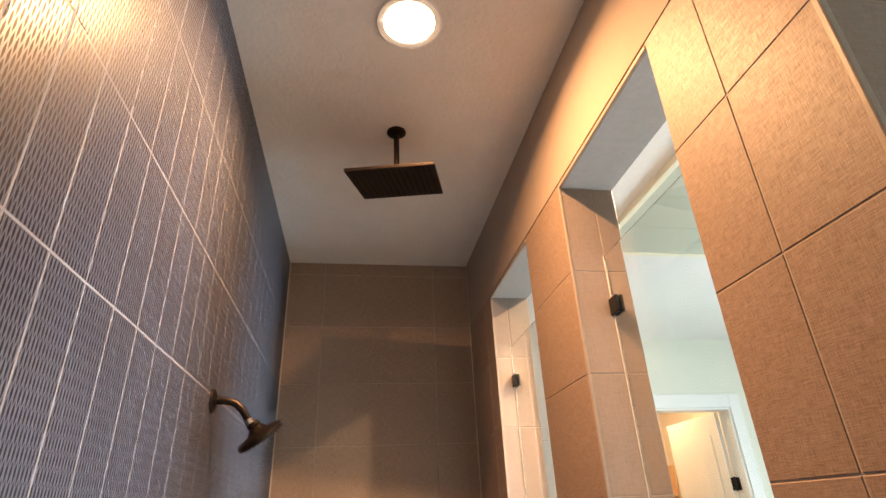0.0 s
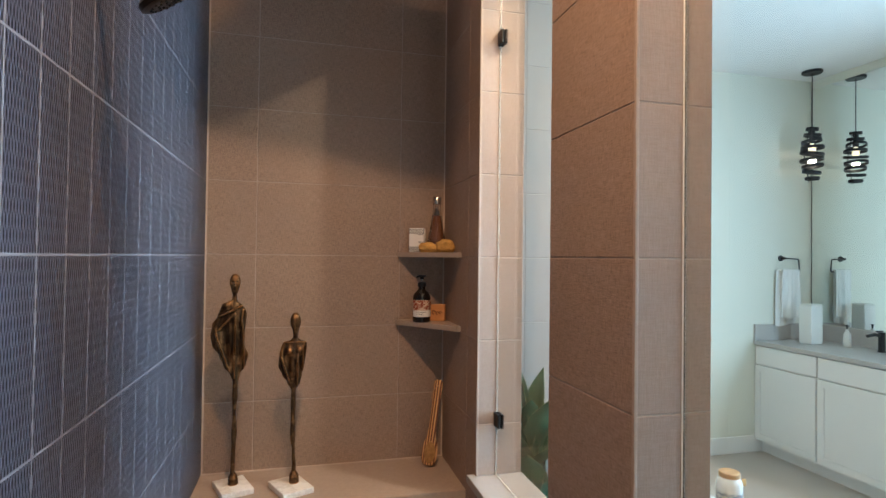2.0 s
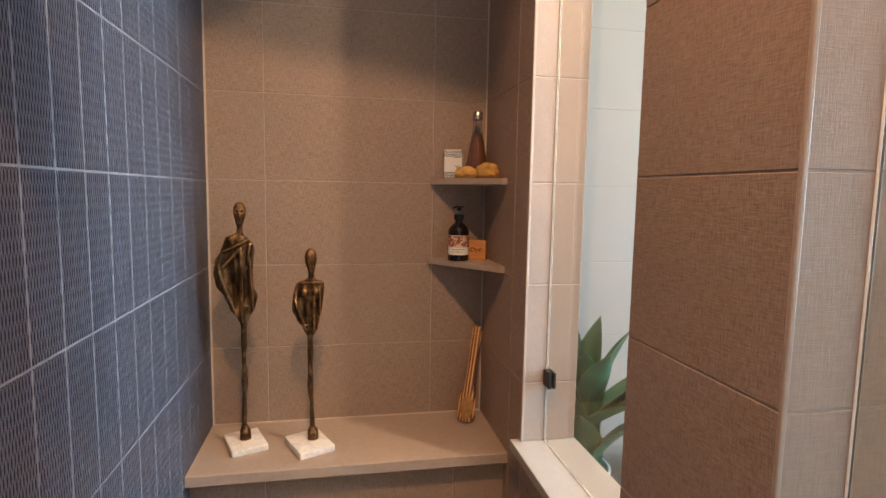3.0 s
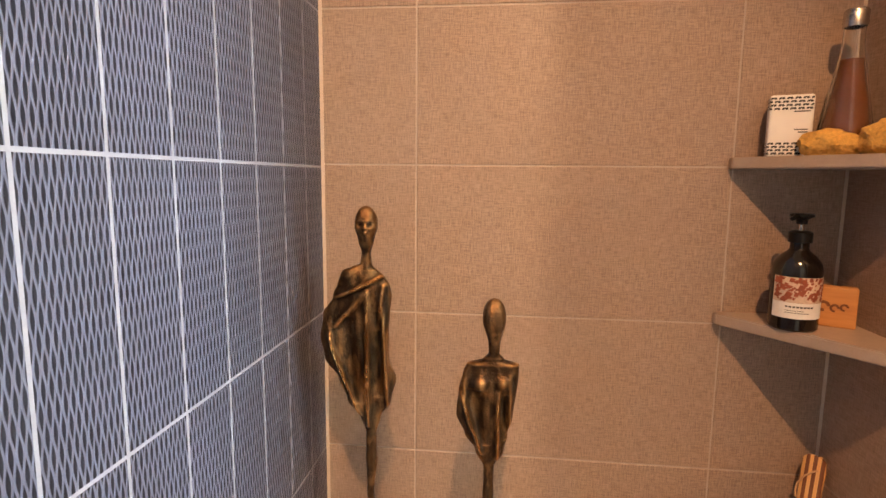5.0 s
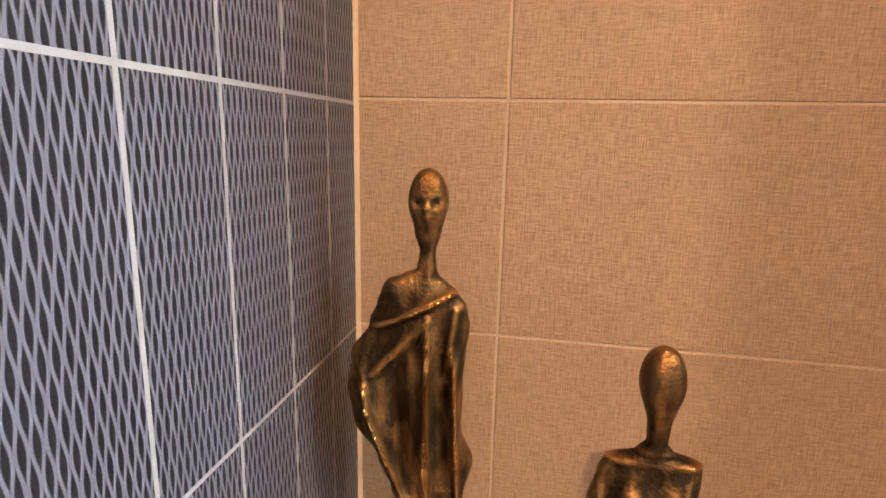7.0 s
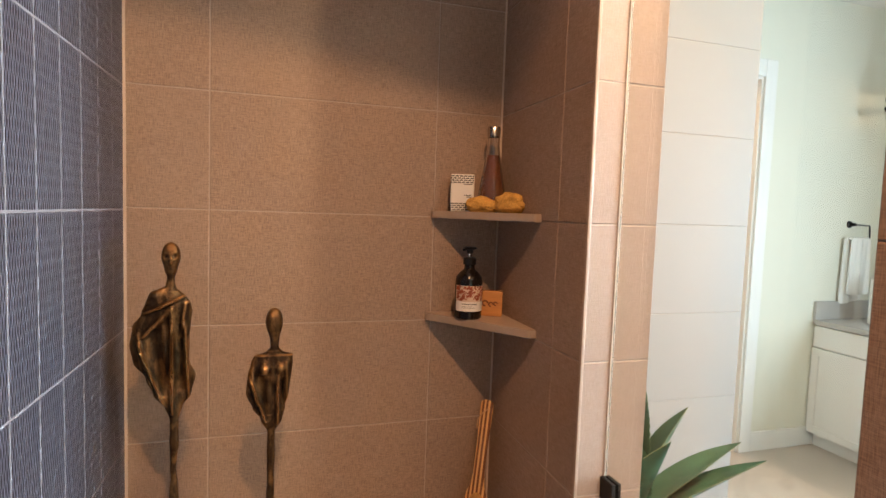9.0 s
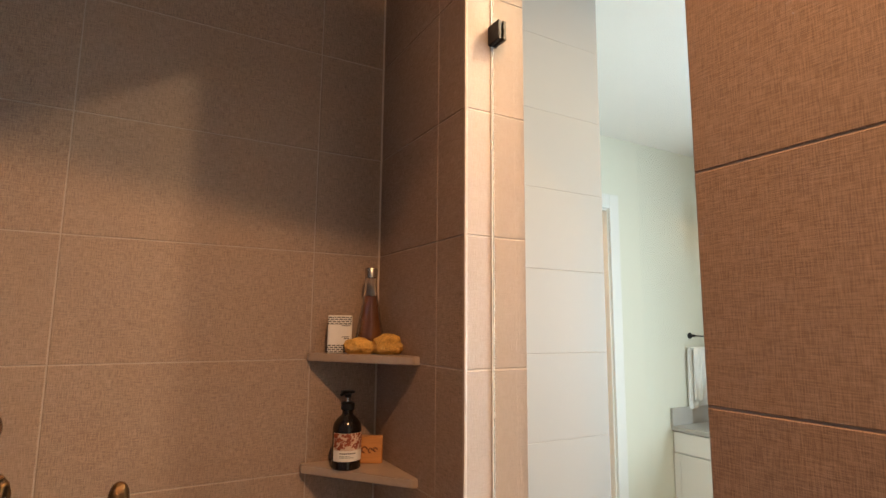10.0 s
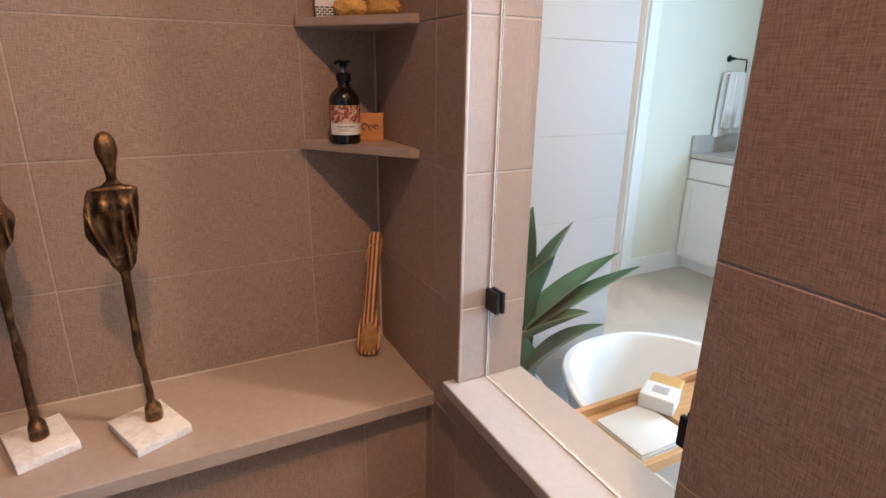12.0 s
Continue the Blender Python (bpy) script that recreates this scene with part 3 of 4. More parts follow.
def pump_bottle(x, y, z, rz):
    ob = thing("pump_bottle", x, y, z, rz, "dark brown soap pump bottle with printed peach label", "bottle")
    part("body", bm_lathe([(0, 0), (0.031, 0), (0.034, 0.003), (0.034, 0.100), (0.032, 0.110), (0.024, 0.122), (0.015, 0.130), (0.013, 0.134), (0.013, 0.146), (0, 0.146)]), M_DARKGLASS, ob, "glossy near-black bottle", True)
    lab = bmesh.new()
    for a, b in ((0.022, 0.048), (0.0481, 0.090)):
        for i in range(22):
            a0, a1 = radians(-195 + 210 * i / 22), radians(-195 + 210 * (i + 1) / 22)
            q = [lab.verts.new((0.0346 * math.cos(t), 0.0346 * math.sin(t), h)) for t, h in ((a0, a), (a1, a), (a1, b), (a0, b))]
            lab.faces.new(q).material_index = 0 if a < 0.03 else 1
    lb = part("label", lab, [M_PAPER, M_PEACH], ob, "white and peach label with rust-red print")
    rng = random.Random(4)
    art = bmesh.new()
    for i in range(230):
        a, h, s = radians(rng.uniform(-190, 10)), rng.uniform(0.051, 0.088), rng.uniform(0.0015, 0.0042)
        q = [art.verts.new((0.0350 * math.cos(a + da / 0.035), 0.0350 * math.sin(a + da / 0.035), h + dh)) for da, dh in ((-s, -s * 0.6), (s * 0.3, -s), (s, s * 0.5), (-s * 0.4, s))]
        art.faces.new(q)
    part("print", art, M_RUST, lb)
    bars = bmesh.new()
    for h, a0, a1, th in ((0.040, -160, -95, 0.0028), (0.0345, -160, -118, 0.0012), (0.0310, -160, -105, 0.0012)):
        for i in range(8):
            t0, t1 = radians(a0 + (a1 - a0) * i / 8), radians(a0 + (a1 - a0) * (i + 0.75) / 8)
            bars.faces.new([bars.verts.new((0.0350 * math.cos(t), 0.0350 * math.sin(t), hh)) for t, hh in ((t0, h), (t1, h), (t1, h + th), (t0, h + th))])
    part("lettering", bars, M_INK, lb)
    part("collar", bm_lathe([(0.0125, 0.144), (0.0165, 0.144), (0.0165, 0.160), (0.012, 0.163), (0.007, 0.164), (0, 0.164)]), M_BLACK, ob, "", True)
    part("stem", bm_lathe([(0, 0.162), (0.0045, 0.162), (0.0045, 0.178), (0, 0.178)], 14), M_STEEL, ob, "pale pump stem", True)
    head = bm_lathe([(0, 0.174), (0.0075, 0.174), (0.0085, 0.182), (0.0165, 0.186), (0.0170, 0.1895), (0.014, 0.191), (0, 0.1915)], 24)
    bm_tube([(0, 0, 0.187), (-0.017, -0.004, 0.1875), (-0.029, -0.008, 0.1835)], [0.005, 0.0045, 0.0035], 10, head)
    part("pump_head", head, M_BLACK, ob, "", True)
    ob.scale = (1.13, 1.13, 1.055)
    return ob


pump_bottle(0.513, 2.752, S_LO, 24)

soap = thing("soap_block", 0.587, 2.775, S_LO, -26, "orange-brown wooden soap block with dark carving", "soap")
part("block", bm_box(-0.030, -0.012, 0, 0.030, 0.012, 0.058, 0.002, 2), M_SOAP, soap)
carve = bmesh.new()
for cx, cz, r0, r1 in ((-0.009, 0.030, 0.004, 0.008), (0.004, 0.028, 0.003, 0.006), (0.015, 0.030, 0.0025, 0.0055)):
    for i in range(14):
        a0, a1 = 2 * math.pi * i / 18, 2 * math.pi * (i + 1) / 18
        carve.faces.new([carve.verts.new((cx + r * math.cos(a), -0.0124, cz + r * math.sin(a))) for r, a in ((r0, a0), (r1, a0), (r1, a1), (r0, a1))])
part("carving", carve, M_DARKWOOD, soap, "dark burnt ornament")
soap.scale = (1.26, 1.15, 1.24)

candle = thing("candle_box", 0.500, 2.800, S_UP, -20, "white boxed candle with black patterned bands", "candle")
part("box", bm_box(-0.0335, -0.024, 0, 0.0335, 0.024, 0.106, 0.004, 2), M_PAPER, candle)
pat = bmesh.new()
for z0, z1 in ((0.003, 0.026), (0.080, 0.104)):
    for r in range(4):
        for c in range(11):
            zz, xx = z0 + (z1 - z0) * r / 4, -0.033 + 0.006 * c
            sl = 0.0028 if (c + r) % 2 else -0.0028
            pat.faces.new([pat.verts.new((xx + dx, -0.0243, zz + dz)) for dx, dz in ((0, 0), (0.0042, 0.0006), (0.0042 + sl * 0.5, 0.0042), (sl * 0.5, 0.0036))])
            if c < 8:
                yy = -0.022 + 0.006 * c
                pat.faces.new([pat.verts.new((-0.0343, yy + dx, zz + dz)) for dx, dz in ((0, 0), (0.003, 0.001), (0.003 + sl * 0.5, 0.0035), (sl * 0.5, 0.0030))])
tagged(part("pattern", pat, M_INK, candle, "black zigzag print"), kind="stuff")
words = bmesh.new()
for z0, x0, x1 in ((0.076, 0.004, 0.028), (0.045, 0.006, 0.026), (0.0405, 0.012, 0.026)):
    words.faces.new([words.verts.new((x, -0.0243, z)) for x, z in ((x0, z0), (x1, z0), (x1, z0 + 0.002), (x0, z0 + 0.002))])
tagged(part("lettering", words, M_INK, candle), kind="stuff")

amber = thing("glass_bottle", 0.583, 2.782, S_UP, 0, "tapered clear bottle of amber liquid, steel cap", "bottle")
glass = part("bottle", bm_lathe([(0, 0), (0.041, 0), (0.044, 0.004), (0.043, 0.03), (0.020, 0.165), (0.0165, 0.19), (0.0165, 0.222), (0.0145, 0.222), (0.0145, 0.19), (0.018, 0.165), (0.0405, 0.03), (0.0405, 0.006), (0, 0.006)]), M_CLEAR, amber, "clear glass", True)
glass.visible_shadow = False
part("liquid", bm_lathe([(0, 0.0065), (0.0400, 0.0065), (0.0400, 0.03), (0.0185, 0.155), (0.0178, 0.163), (0, 0.163)]), M_AMBER, amber, "amber bath oil", True)
part("cap", bm_lathe([(0.0168, 0.216), (0.0185, 0.216), (0.0185, 0.242), (0.0165, 0.245), (0, 0.245)]), M_STEEL, amber, "brushed steel cap", True)


def sponge(x, y, z, sx, sy, sz, rz, seed):
    bm = bmesh.new()
    bmesh.ops.create_icosphere(bm, subdivisions=4, radius=1.0)
    for v in bm.verts:
        g = noise.noise(v.co * 1.7 + Vector((seed, 0, 0))) * 0.22 + noise.noise(v.co * 5.5 + Vector((seed, 3, 0))) * 0.10 + noise.noise(v.co * 13) * 0.05
        v.co *= 1 + g
        v.co.z = max(v.co.z, -0.82)
    turned(bm, pose(x, y, z + 0.82 * sz, 0, 0, rz) @ Matrix.Diagonal((sx, sy, sz, 1)))
    return tagged(new("sponge", meshed(bm, "sponge", M_SPONGE, True)), "yellow natural sea sponge on a stone shelf", "sponge", "sponges on the shelf")


sponge(0.538, 2.742, S_UP, 0.046, 0.026, 0.024, -30, 1.0)
sponge(0.600, 2.690, S_UP, 0.042, 0.032, 0.031, -40, 6.0)

# bath brush that leans in the corner
brush = thing("bath_brush", 0.545, 2.735, BENCH, 0, "striped bamboo bath brush leaning in the corner", "brush")
lean = pose(0, 0, 0.006, -16.5, 0, -40)
bm = bmesh.new()
prof = [(0.0, 0.018), (0.006, 0.029), (0.025, 0.036), (0.065, 0.037), (0.090, 0.032), (0.115, 0.022), (0.15, 0.0175), (0.25, 0.018), (0.33, 0.021), (0.352, 0.019), (0.360, 0.011)]
rings = []
for z, w in prof:
    rings.append([bm.verts.new((w * math.copysign(abs(math.cos(a)) ** 0.7, math.cos(a)), 0.008 * math.sin(a), z)) for a in [2 * math.pi * i / 16 for i in range(16)]])
for a, b in zip(rings, rings[1:]):
    for i in range(16):
        bm.faces.new((a[i], a[(i + 1) % 16], b[(i + 1) % 16], b[i]))
bm.faces.new(rings[-1]), bm.faces.new(list(reversed(rings[0])))
body = part("handle", bm, M_BAMBOO, brush, "striped light and dark bamboo", True)
body.matrix_local = lean
bm = bmesh.new()
rng = random.Random(8)
bmesh.ops.create_icosphere(bm, subdivisions=3, radius=1.0, matrix=pose(0.005, -0.008, 0.052) @ Matrix.Diagonal((0.027, 0.009, 0.044, 1)))
for i in range(700):
    a, q = rng.uniform(0, 6.28), math.sqrt(rng.random())
    bx, bz, by = 0.005 + 0.026 * q * math.cos(a), 0.052 + 0.043 * q * math.sin(a), -0.008 - 0.008 * math.sqrt(max(0.0, 1 - q * q))
    ring3 = [bm.verts.new((bx + 0.0011 * math.cos(k * 2.1), by, bz + 0.0011 * math.sin(k * 2.1))) for k in range(3)]
    tip = bm.verts.new((bx + rng.uniform(-0.001, 0.001), by - 0.0026, bz + rng.uniform(-0.001, 0.001)))
    for k in range(3):
        bm.faces.new((ring3[k], ring3[(k + 1) % 3], tip))
part("bristles", bm, M_BRISTLE, brush, "short tan bristles").matrix_local = lean
loop = bm_tube([(0.010, -0.0095, 0.335), (0.002, -0.011, 0.330), (-0.010, -0.011, 0.318), (-0.020, -0.009, 0.300), (-0.022, -0.006, 0.282), (-0.019, -0.009, 0.274)], 0.0017, 8)
part("cord", loop, M_CORD, brush, "pale hanging cord", True).matrix_local = lean

# rain head on a drop arm
rain = thing("rain_shower_head", 0.136, 1.640, CEIL, -14, "dark bronze square rain head on a ceiling arm", "shower head")
part("escutcheon", bm_lathe([(0, 0), (0.036, 0), (0.036, -0.006), (0.030, -0.011), (0.012, -0.013), (0, -0.013)]), M_GUNMETAL, rain, "", True)
part("arm", bm_lathe([(0, -0.01), (0.0105, -0.01), (0.0105, -0.196), (0, -0.196)], 20), M_GUNMETAL, rain, "", True)
part("joint", bm_lathe([(0, -0.190), (0.013, -0.190), (0.018, -0.197), (0.018, -0.208), (0.012, -0.218), (0, -0.220)], 20), M_GUNMETAL, rain, "", True)
TILTED = pose(0, 0, -0.226, 13.5, 1, 0)  # the plate on its ball joint
part("plate", turned(bm_box(-0.155, -0.155, -0.006, 0.155, 0.155, 0.006, 0.002, 2), TILTED), M_GUNMETAL, rain)
nz = bmesh.new()
for i in range(14):
    for j in range(14):
        bm_box(-0.134 + i * 0.0206 - 0.002, -0.134 + j * 0.0206 - 0.002, -0.0085, -0.134 + i * 0.0206 + 0.002, -0.134 + j * 0.0206 + 0.002, -0.006, bm=nz)
tagged(part("nozzles", turned(nz, TILTED), M_GUNMETAL, rain, "rows of small nozzles"), kind="stuff")

# wall shower head
ws = thing("wall_shower_head", XL, 1.575, 2.222, 0, "oil-rubbed bronze round shower head on a bent arm", "shower head")
part("escutcheon", turned(bm_lathe([(0, 0), (0.034, 0), (0.033, 0.005), (0.024, 0.010), (0.012, 0.014), (0, 0.014)]), pose(0, 0, 0, 0, 90, 0)), M_GUNMETAL, ws, "", True)
arm = [(0.0, 0, 0), (0.035, 0.001, 0.001), (0.062, 0.004, -0.006), (0.082, 0.008, -0.024), (0.098, 0.012, -0.048)]
part("arm", bm_tube(arm, 0.0105, 16), M_GUNMETAL, ws, "", True)
part("collar", turned(bm_lathe([(0.0, -0.010), (0.0125, -0.010), (0.0125, 0.004), (0, 0.004)], 20), look((0.100, 0.012, -0.052), (0.13, 0.018, -0.10))), M_STEEL, ws, "bright steel collar", True)
hd = bm_lathe([(0, 0.055), (0.014, 0.055), (0.019, 0.048), (0.017, 0.040), (0.022, 0.034), (0.030, 0.026), (0.060, 0.020), (0.066, 0.014), (0.066, 0.004), (0.060, 0.0), (0, 0.0)], 40)
aim = look((0.140, 0.022, -0.100), (0.235, 0.072, -0.235))
part("head", turned(hd, aim), M_GUNMETAL, ws, "", True)
fc = bmesh.new()
for ring_n, r in ((1, 0.0), (8, 0.018), (14, 0.034), (20, 0.050)):
    for i in range(ring_n):
        a = 2 * math.pi * i / ring_n
        bm_lathe([(0, -0.003), (0.002, -0.003), (0.0026, 0.0), (0, 0.0)], 6, (r * math.cos(a), r * math.sin(a)), fc)
part("nozzles", turned(fc, aim), M_BLACK, ws, "black spray nozzles")


def downlight(x, y, z, mat, label):
    ob = thing("recessed_light", x, y, z, 0, label, "ceiling light", "recessed ceiling lights")
    part("trim_ring", bm_lathe([(0.074, 0.004), (0.096, 0.004), (0.098, -0.002), (0.094, -0.006), (0.076, -0.004), (0.074, 0.004)], 40), M_TRIM, ob, "", True)
    part("diffuser", bm_lathe([(0, -0.011), (0.045, -0.010), (0.068, -0.006), (0.075, 0.0), (0.075, 0.004), (0, 0.004)], 40), mat, ob, "glowing round diffuser", True)
    return ob


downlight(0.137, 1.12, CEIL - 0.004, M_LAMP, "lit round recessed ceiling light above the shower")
downlight(1.412, 1.630, CEIL - 0.028, M_LAMP_B, "lit round recessed light in the tray ceiling")

# ---- bathroom things ----
def oval(a, b, z, cx, cy, n=64, p=2.5):
    return [(cx + a * math.copysign(abs(math.cos(t)) ** (2 / p), math.cos(t)), cy + b * math.copysign(abs(math.sin(t)) ** (2 / p), math.sin(t)), z) for t in [2 * math.pi * i / n for i in range(n)]]


tub = thing("bathtub", 1.50, 1.92, 0, 0, "white freestanding oval acrylic bathtub with thin rim", "bathtub")
bm = bmesh.new()
shells = [(0.30, 0.70, 0.0), (0.33, 0.74, 0.03), (0.37, 0.80, 0.30), (0.415, 0.86, 0.53), (0.422, 0.868, 0.553), (0.418, 0.862, 0.560), (0.398, 0.840, 0.560),
          (0.392, 0.834, 0.553), (0.375, 0.80, 0.45), (0.335, 0.73, 0.25), (0.28, 0.66, 0.15), (0.20, 0.55, 0.12), (0.05, 0.2, 0.115)]
rings = [[bm.verts.new(p) for p in oval(a, b, z, 0, 0)] for a, b, z in shells]
for a, b in zip(rings, rings[1:]):
    for i in range(64):
        bm.faces.new((a[i], a[(i + 1) % 64], b[(i + 1) % 64], b[i]))
bm.faces.new(rings[-1]), bm.faces.new(list(reversed(rings[0])))
part("shell", bm, M_TUB, tub, "", True)
part("drain", bm_lathe([(0, 0.114), (0.03, 0.114), (0.03, 0.119), (0.02, 0.121), (0, 0.121)], 24), M_STEEL, tub, "steel drain", True)

CZ = 0.562
caddy = thing("bath_caddy", 1.50, 2.27, CZ, 0, "light bamboo tray laid across the bathtub", "tray")
part("base", bm_box(-0.44, -0.115, 0.0, 0.44, 0.115, 0.008, 0.001), M_CADDY, caddy)
for y0, y1 in ((-0.135, -0.117), (0.117, 0.135)):
    part("rail", bm_box(-0.45, y0, 0.0, 0.45, y1, 0.034, 0.003, 2), M_CADDY, caddy)
for x0 in (-0.44, -0.205, 0.10, 0.424):
    part("divider", bm_box(x0, -0.117, 0.008, x0 + 0.016, 0.117, 0.030, 0.002), M_CADDY, caddy)

towel = bmesh.new()
for k in range(3):
    z0 = CZ + 0.0085 + 0.008 * k
    bm_box(1.085 + 0.002 * k, 2.165 + 0.003 * k, z0, 1.280 - 0.003 * k, 2.345 - 0.002 * k, z0 + 0.0078, 0.004, 2, towel)
tagged(new("folded_cloth", meshed(towel, "folded_cloth", M_TOWEL, True)), "white folded cloth on the bath tray", "towel")

box = thing("wrapped_soap", 1.335, 2.330, CZ + 0.034, 28, "soap bar in white and kraft paper wrap", "soap")
part("bar", bm_box(-0.075, -0.048, 0, 0.075, 0.048, 0.045, 0.006, 2), M_YELLOWBOX, box, "kraft paper wrap")
part("label", bm_box(-0.078, -0.0495, -0.0005, 0.012, 0.0495, 0.0462, 0.004, 2), M_PAPER, box, "white paper sleeve")
part("stamp", bm_box(-0.050, -0.022, 0.0464, -0.010, 0.022, 0.0470), M_COUNTER, box, "grey printed panel")

jar = thing("jar", 1.76, 2.36, CZ + 0.034, 0, "white ceramic jar with blue pattern, wooden lid", "jar")
part("body", bm_lathe([(0, 0), (0.046, 0), (0.050, 0.005), (0.051, 0.10), (0.046, 0.120), (0.036, 0.130), (0, 0.130)], 36), M_TUB, jar, "", True)
pt = bmesh.new()
for r in range(3):
    for i in range(12):
        c = 2 * math.pi * (i + 0.5 * (r % 2)) / 12
        for k in range(8):
            t0, t1 = math.pi * k / 8, math.pi * (k + 1) / 8
            for rad in (0.012, 0.007):
                q = [(c + rr * math.cos(t) / 0.0515, 0.018 + 0.020 * r + rr * math.sin(t)) for rr, t in ((rad, t0), (rad + 0.002, t0), (rad + 0.002, t1), (rad, t1))]
                pt.faces.new([pt.verts.new((0.0514 * math.cos(a), 0.0514 * math.sin(a), z)) for a, z in q])
part("pattern", pt, M_BLUE, jar, "blue scallop print")
part("lid", bm_lathe([(0, 0.129), (0.040, 0.129), (0.041, 0.133), (0.041, 0.147), (0.038, 0.150), (0, 0.150)], 36), M_CADDY, jar, "bamboo lid", True)
part("tag", bm_box(0.030, -0.035, 0.098, 0.052, -0.032, 0.128, 0.001), M_YELLOWBOX, jar, "yellow tag")
roll = bm_tube([(1.84, 2.24, CZ + 0.045), (1.90, 2.215, CZ + 0.045), (1.98, 2.19, CZ + 0.044), (2.03, 2.17, CZ + 0.043)], [0.036, 0.037, 0.037, 0.035], 20)
tagged(new("rolled_towel", meshed(roll, "rolled_towel", M_TOWEL, True)), "white rolled hand towel on the bath tray", "towel")

# agave in a planter
agave = thing("agave_plant", 0.970, 2.61, 0, 0, "green spiky agave in a white pebble-topped planter", "plant")
part("planter", bm_lathe([(0, 0), (0.085, 0), (0.090, 0.01), (0.112, 0.585), (0.112, 0.592), (0.104, 0.592), (0.100, 0.56), (0, 0.555)], 40), M_POT, agave, "white planter", True)
peb = bmesh.new()
rng = random.Random(5)
for i in range(230):
    a, r = rng.uniform(0, 6.28), 0.098 * math.sqrt(rng.random())
    s = rng.uniform(0.006, 0.011)
    mm = pose(r * math.cos(a), r * math.sin(a), 0.560 + rng.uniform(0, 0.016), rng.uniform(0, 360), rng.uniform(0, 360), 0) @ Matrix.Diagonal((s, s * 0.8, s * 0.55, 1))
    bmesh.ops.create_icosphere(peb, subdivisions=1, radius=1.0, matrix=mm)
tagged(part("pebbles", peb, [M_STONE], agave, "grey and tan pebbles", True), kind="stuff")


def agave_leaf(az, tilt, length, width, droop, z0, r0):
    bm = bmesh.new()
    n, cols, rings = 40, 9, []
    for k in range(n + 1):
        s = k / n
        w = width * 2.15 * (0.62 + 0.9 * s - 1.05 * s * s) * (1 - s ** 5) + 0.0004
        ang = tilt + droop * s
        if k == 0:
            px, pz = r0, z0
        else:
            px += length / n * math.sin(ang)
            pz += length / n * math.cos(ang)
        up = Vector((-math.cos(ang), 0, math.sin(ang)))
        row = []
        for side in (1, -1):
            for c in range(cols):
                u = -1 + 2 * c / (cols - 1)
                cup = 0.34 * w * u * u
                th = 0.0075 * (1 - s) * (1 - u * u) + 0.0006
                tooth = 1.0 + (0.09 if (abs(u) == 1 and k % 2) else 0.0)
                row.append((side, Vector((px, 0.5 * w * 2 * u * tooth, pz)) + up * (cup * 1.2 + (th if side > 0 else -th))))
        top = [bm.verts.new(v) for q, v in row if q > 0]
        bot = [bm.verts.new(v) for q, v in row if q < 0]
        rings.append(top + list(reversed(bot)))
    m = len(rings[0])
    for a, b in zip(rings, rings[1:]):
        for i in range(m):
            f = bm.faces.new((a[i], a[(i + 1) % m], b[(i + 1) % m], b[i]))
            f.material_index = 1 if i in (cols - 1, m - 1) else 0
    bm.faces.new(rings[-1]), bm.faces.new(list(reversed(rings[0])))
    turned(bm, pose(0, 0, 0, 0, 0, az))
    return bm


for az, tilt, length, width, droop, z0, r0 in (
        (-30, 14, 0.38, 0.038, 14, 0.77, 0.02), (20, 6, 0.38, 0.036, 8, 0.78, 0.01), (150, 4, 0.4, 0.036, 6, 0.78, 0.01), (-112, 6, 0.29, 0.04, 10, 0.76, 0.025),
        (-20, 46, 0.39, 0.03, 8, 0.77, 0.02), (-34, 50, 0.42, 0.028, 6, 0.755, 0.02), (-62, 50, 0.26, 0.034, 8, 0.75, 0.025), (-42, 22, 0.36, 0.032, 40, 0.575, 0.03),
        (-120, 10, 0.27, 0.046, 12, 0.565, 0.03), (-75, 8, 0.24, 0.046, -4, 0.565, 0.03), (180, 20, 0.36, 0.036, 14, 0.76, 0.02), (-160, 34, 0.34, 0.034, 16, 0.75, 0.02),
        (100, 26, 0.36, 0.034, 16, 0.76, 0.02), (60, 36, 0.34, 0.032, 18, 0.75, 0.02), (-80, 18, 0.33, 0.038, 10, 0.76, 0.02), (-5, 14, 0.24, 0.046, -6, 0.565, 0.03), (120, 10, 0.26, 0.046, -6, 0.565, 0.03), (180, 10, 0.26, 0.046, -6, 0.565, 0.03)):
    part("leaf", agave_leaf(az, radians(tilt), length, width, radians(droop), z0, r0), [M_LEAF, M_LEAFEDGE], agave, "", True)

# vanity along the mirror wall
VF, VT = 3.81, 0.915


def shaker_door(parent, y0, y1, z0, z1, name="door"):
    d = part(name, bm_box(VF - 0.018, y0, z0, VF, y1, z1, 0.002), M_CABINET, parent)
    fr = bmesh.new()
    s = 0.055
    for a in ((y0, z0, y1, z0 + s), (y0, z1 - s, y1, z1), (y0, z0 + s, y0 + s, z1 - s), (y1 - s, z0 + s, y1, z1 - s)):
        bm_box(VF - 0.026, a[0], a[1], VF - 0.0182, a[2], a[3], 0.0015, bm=fr)
    part("frame", fr, M_CABINET, d)
    return d


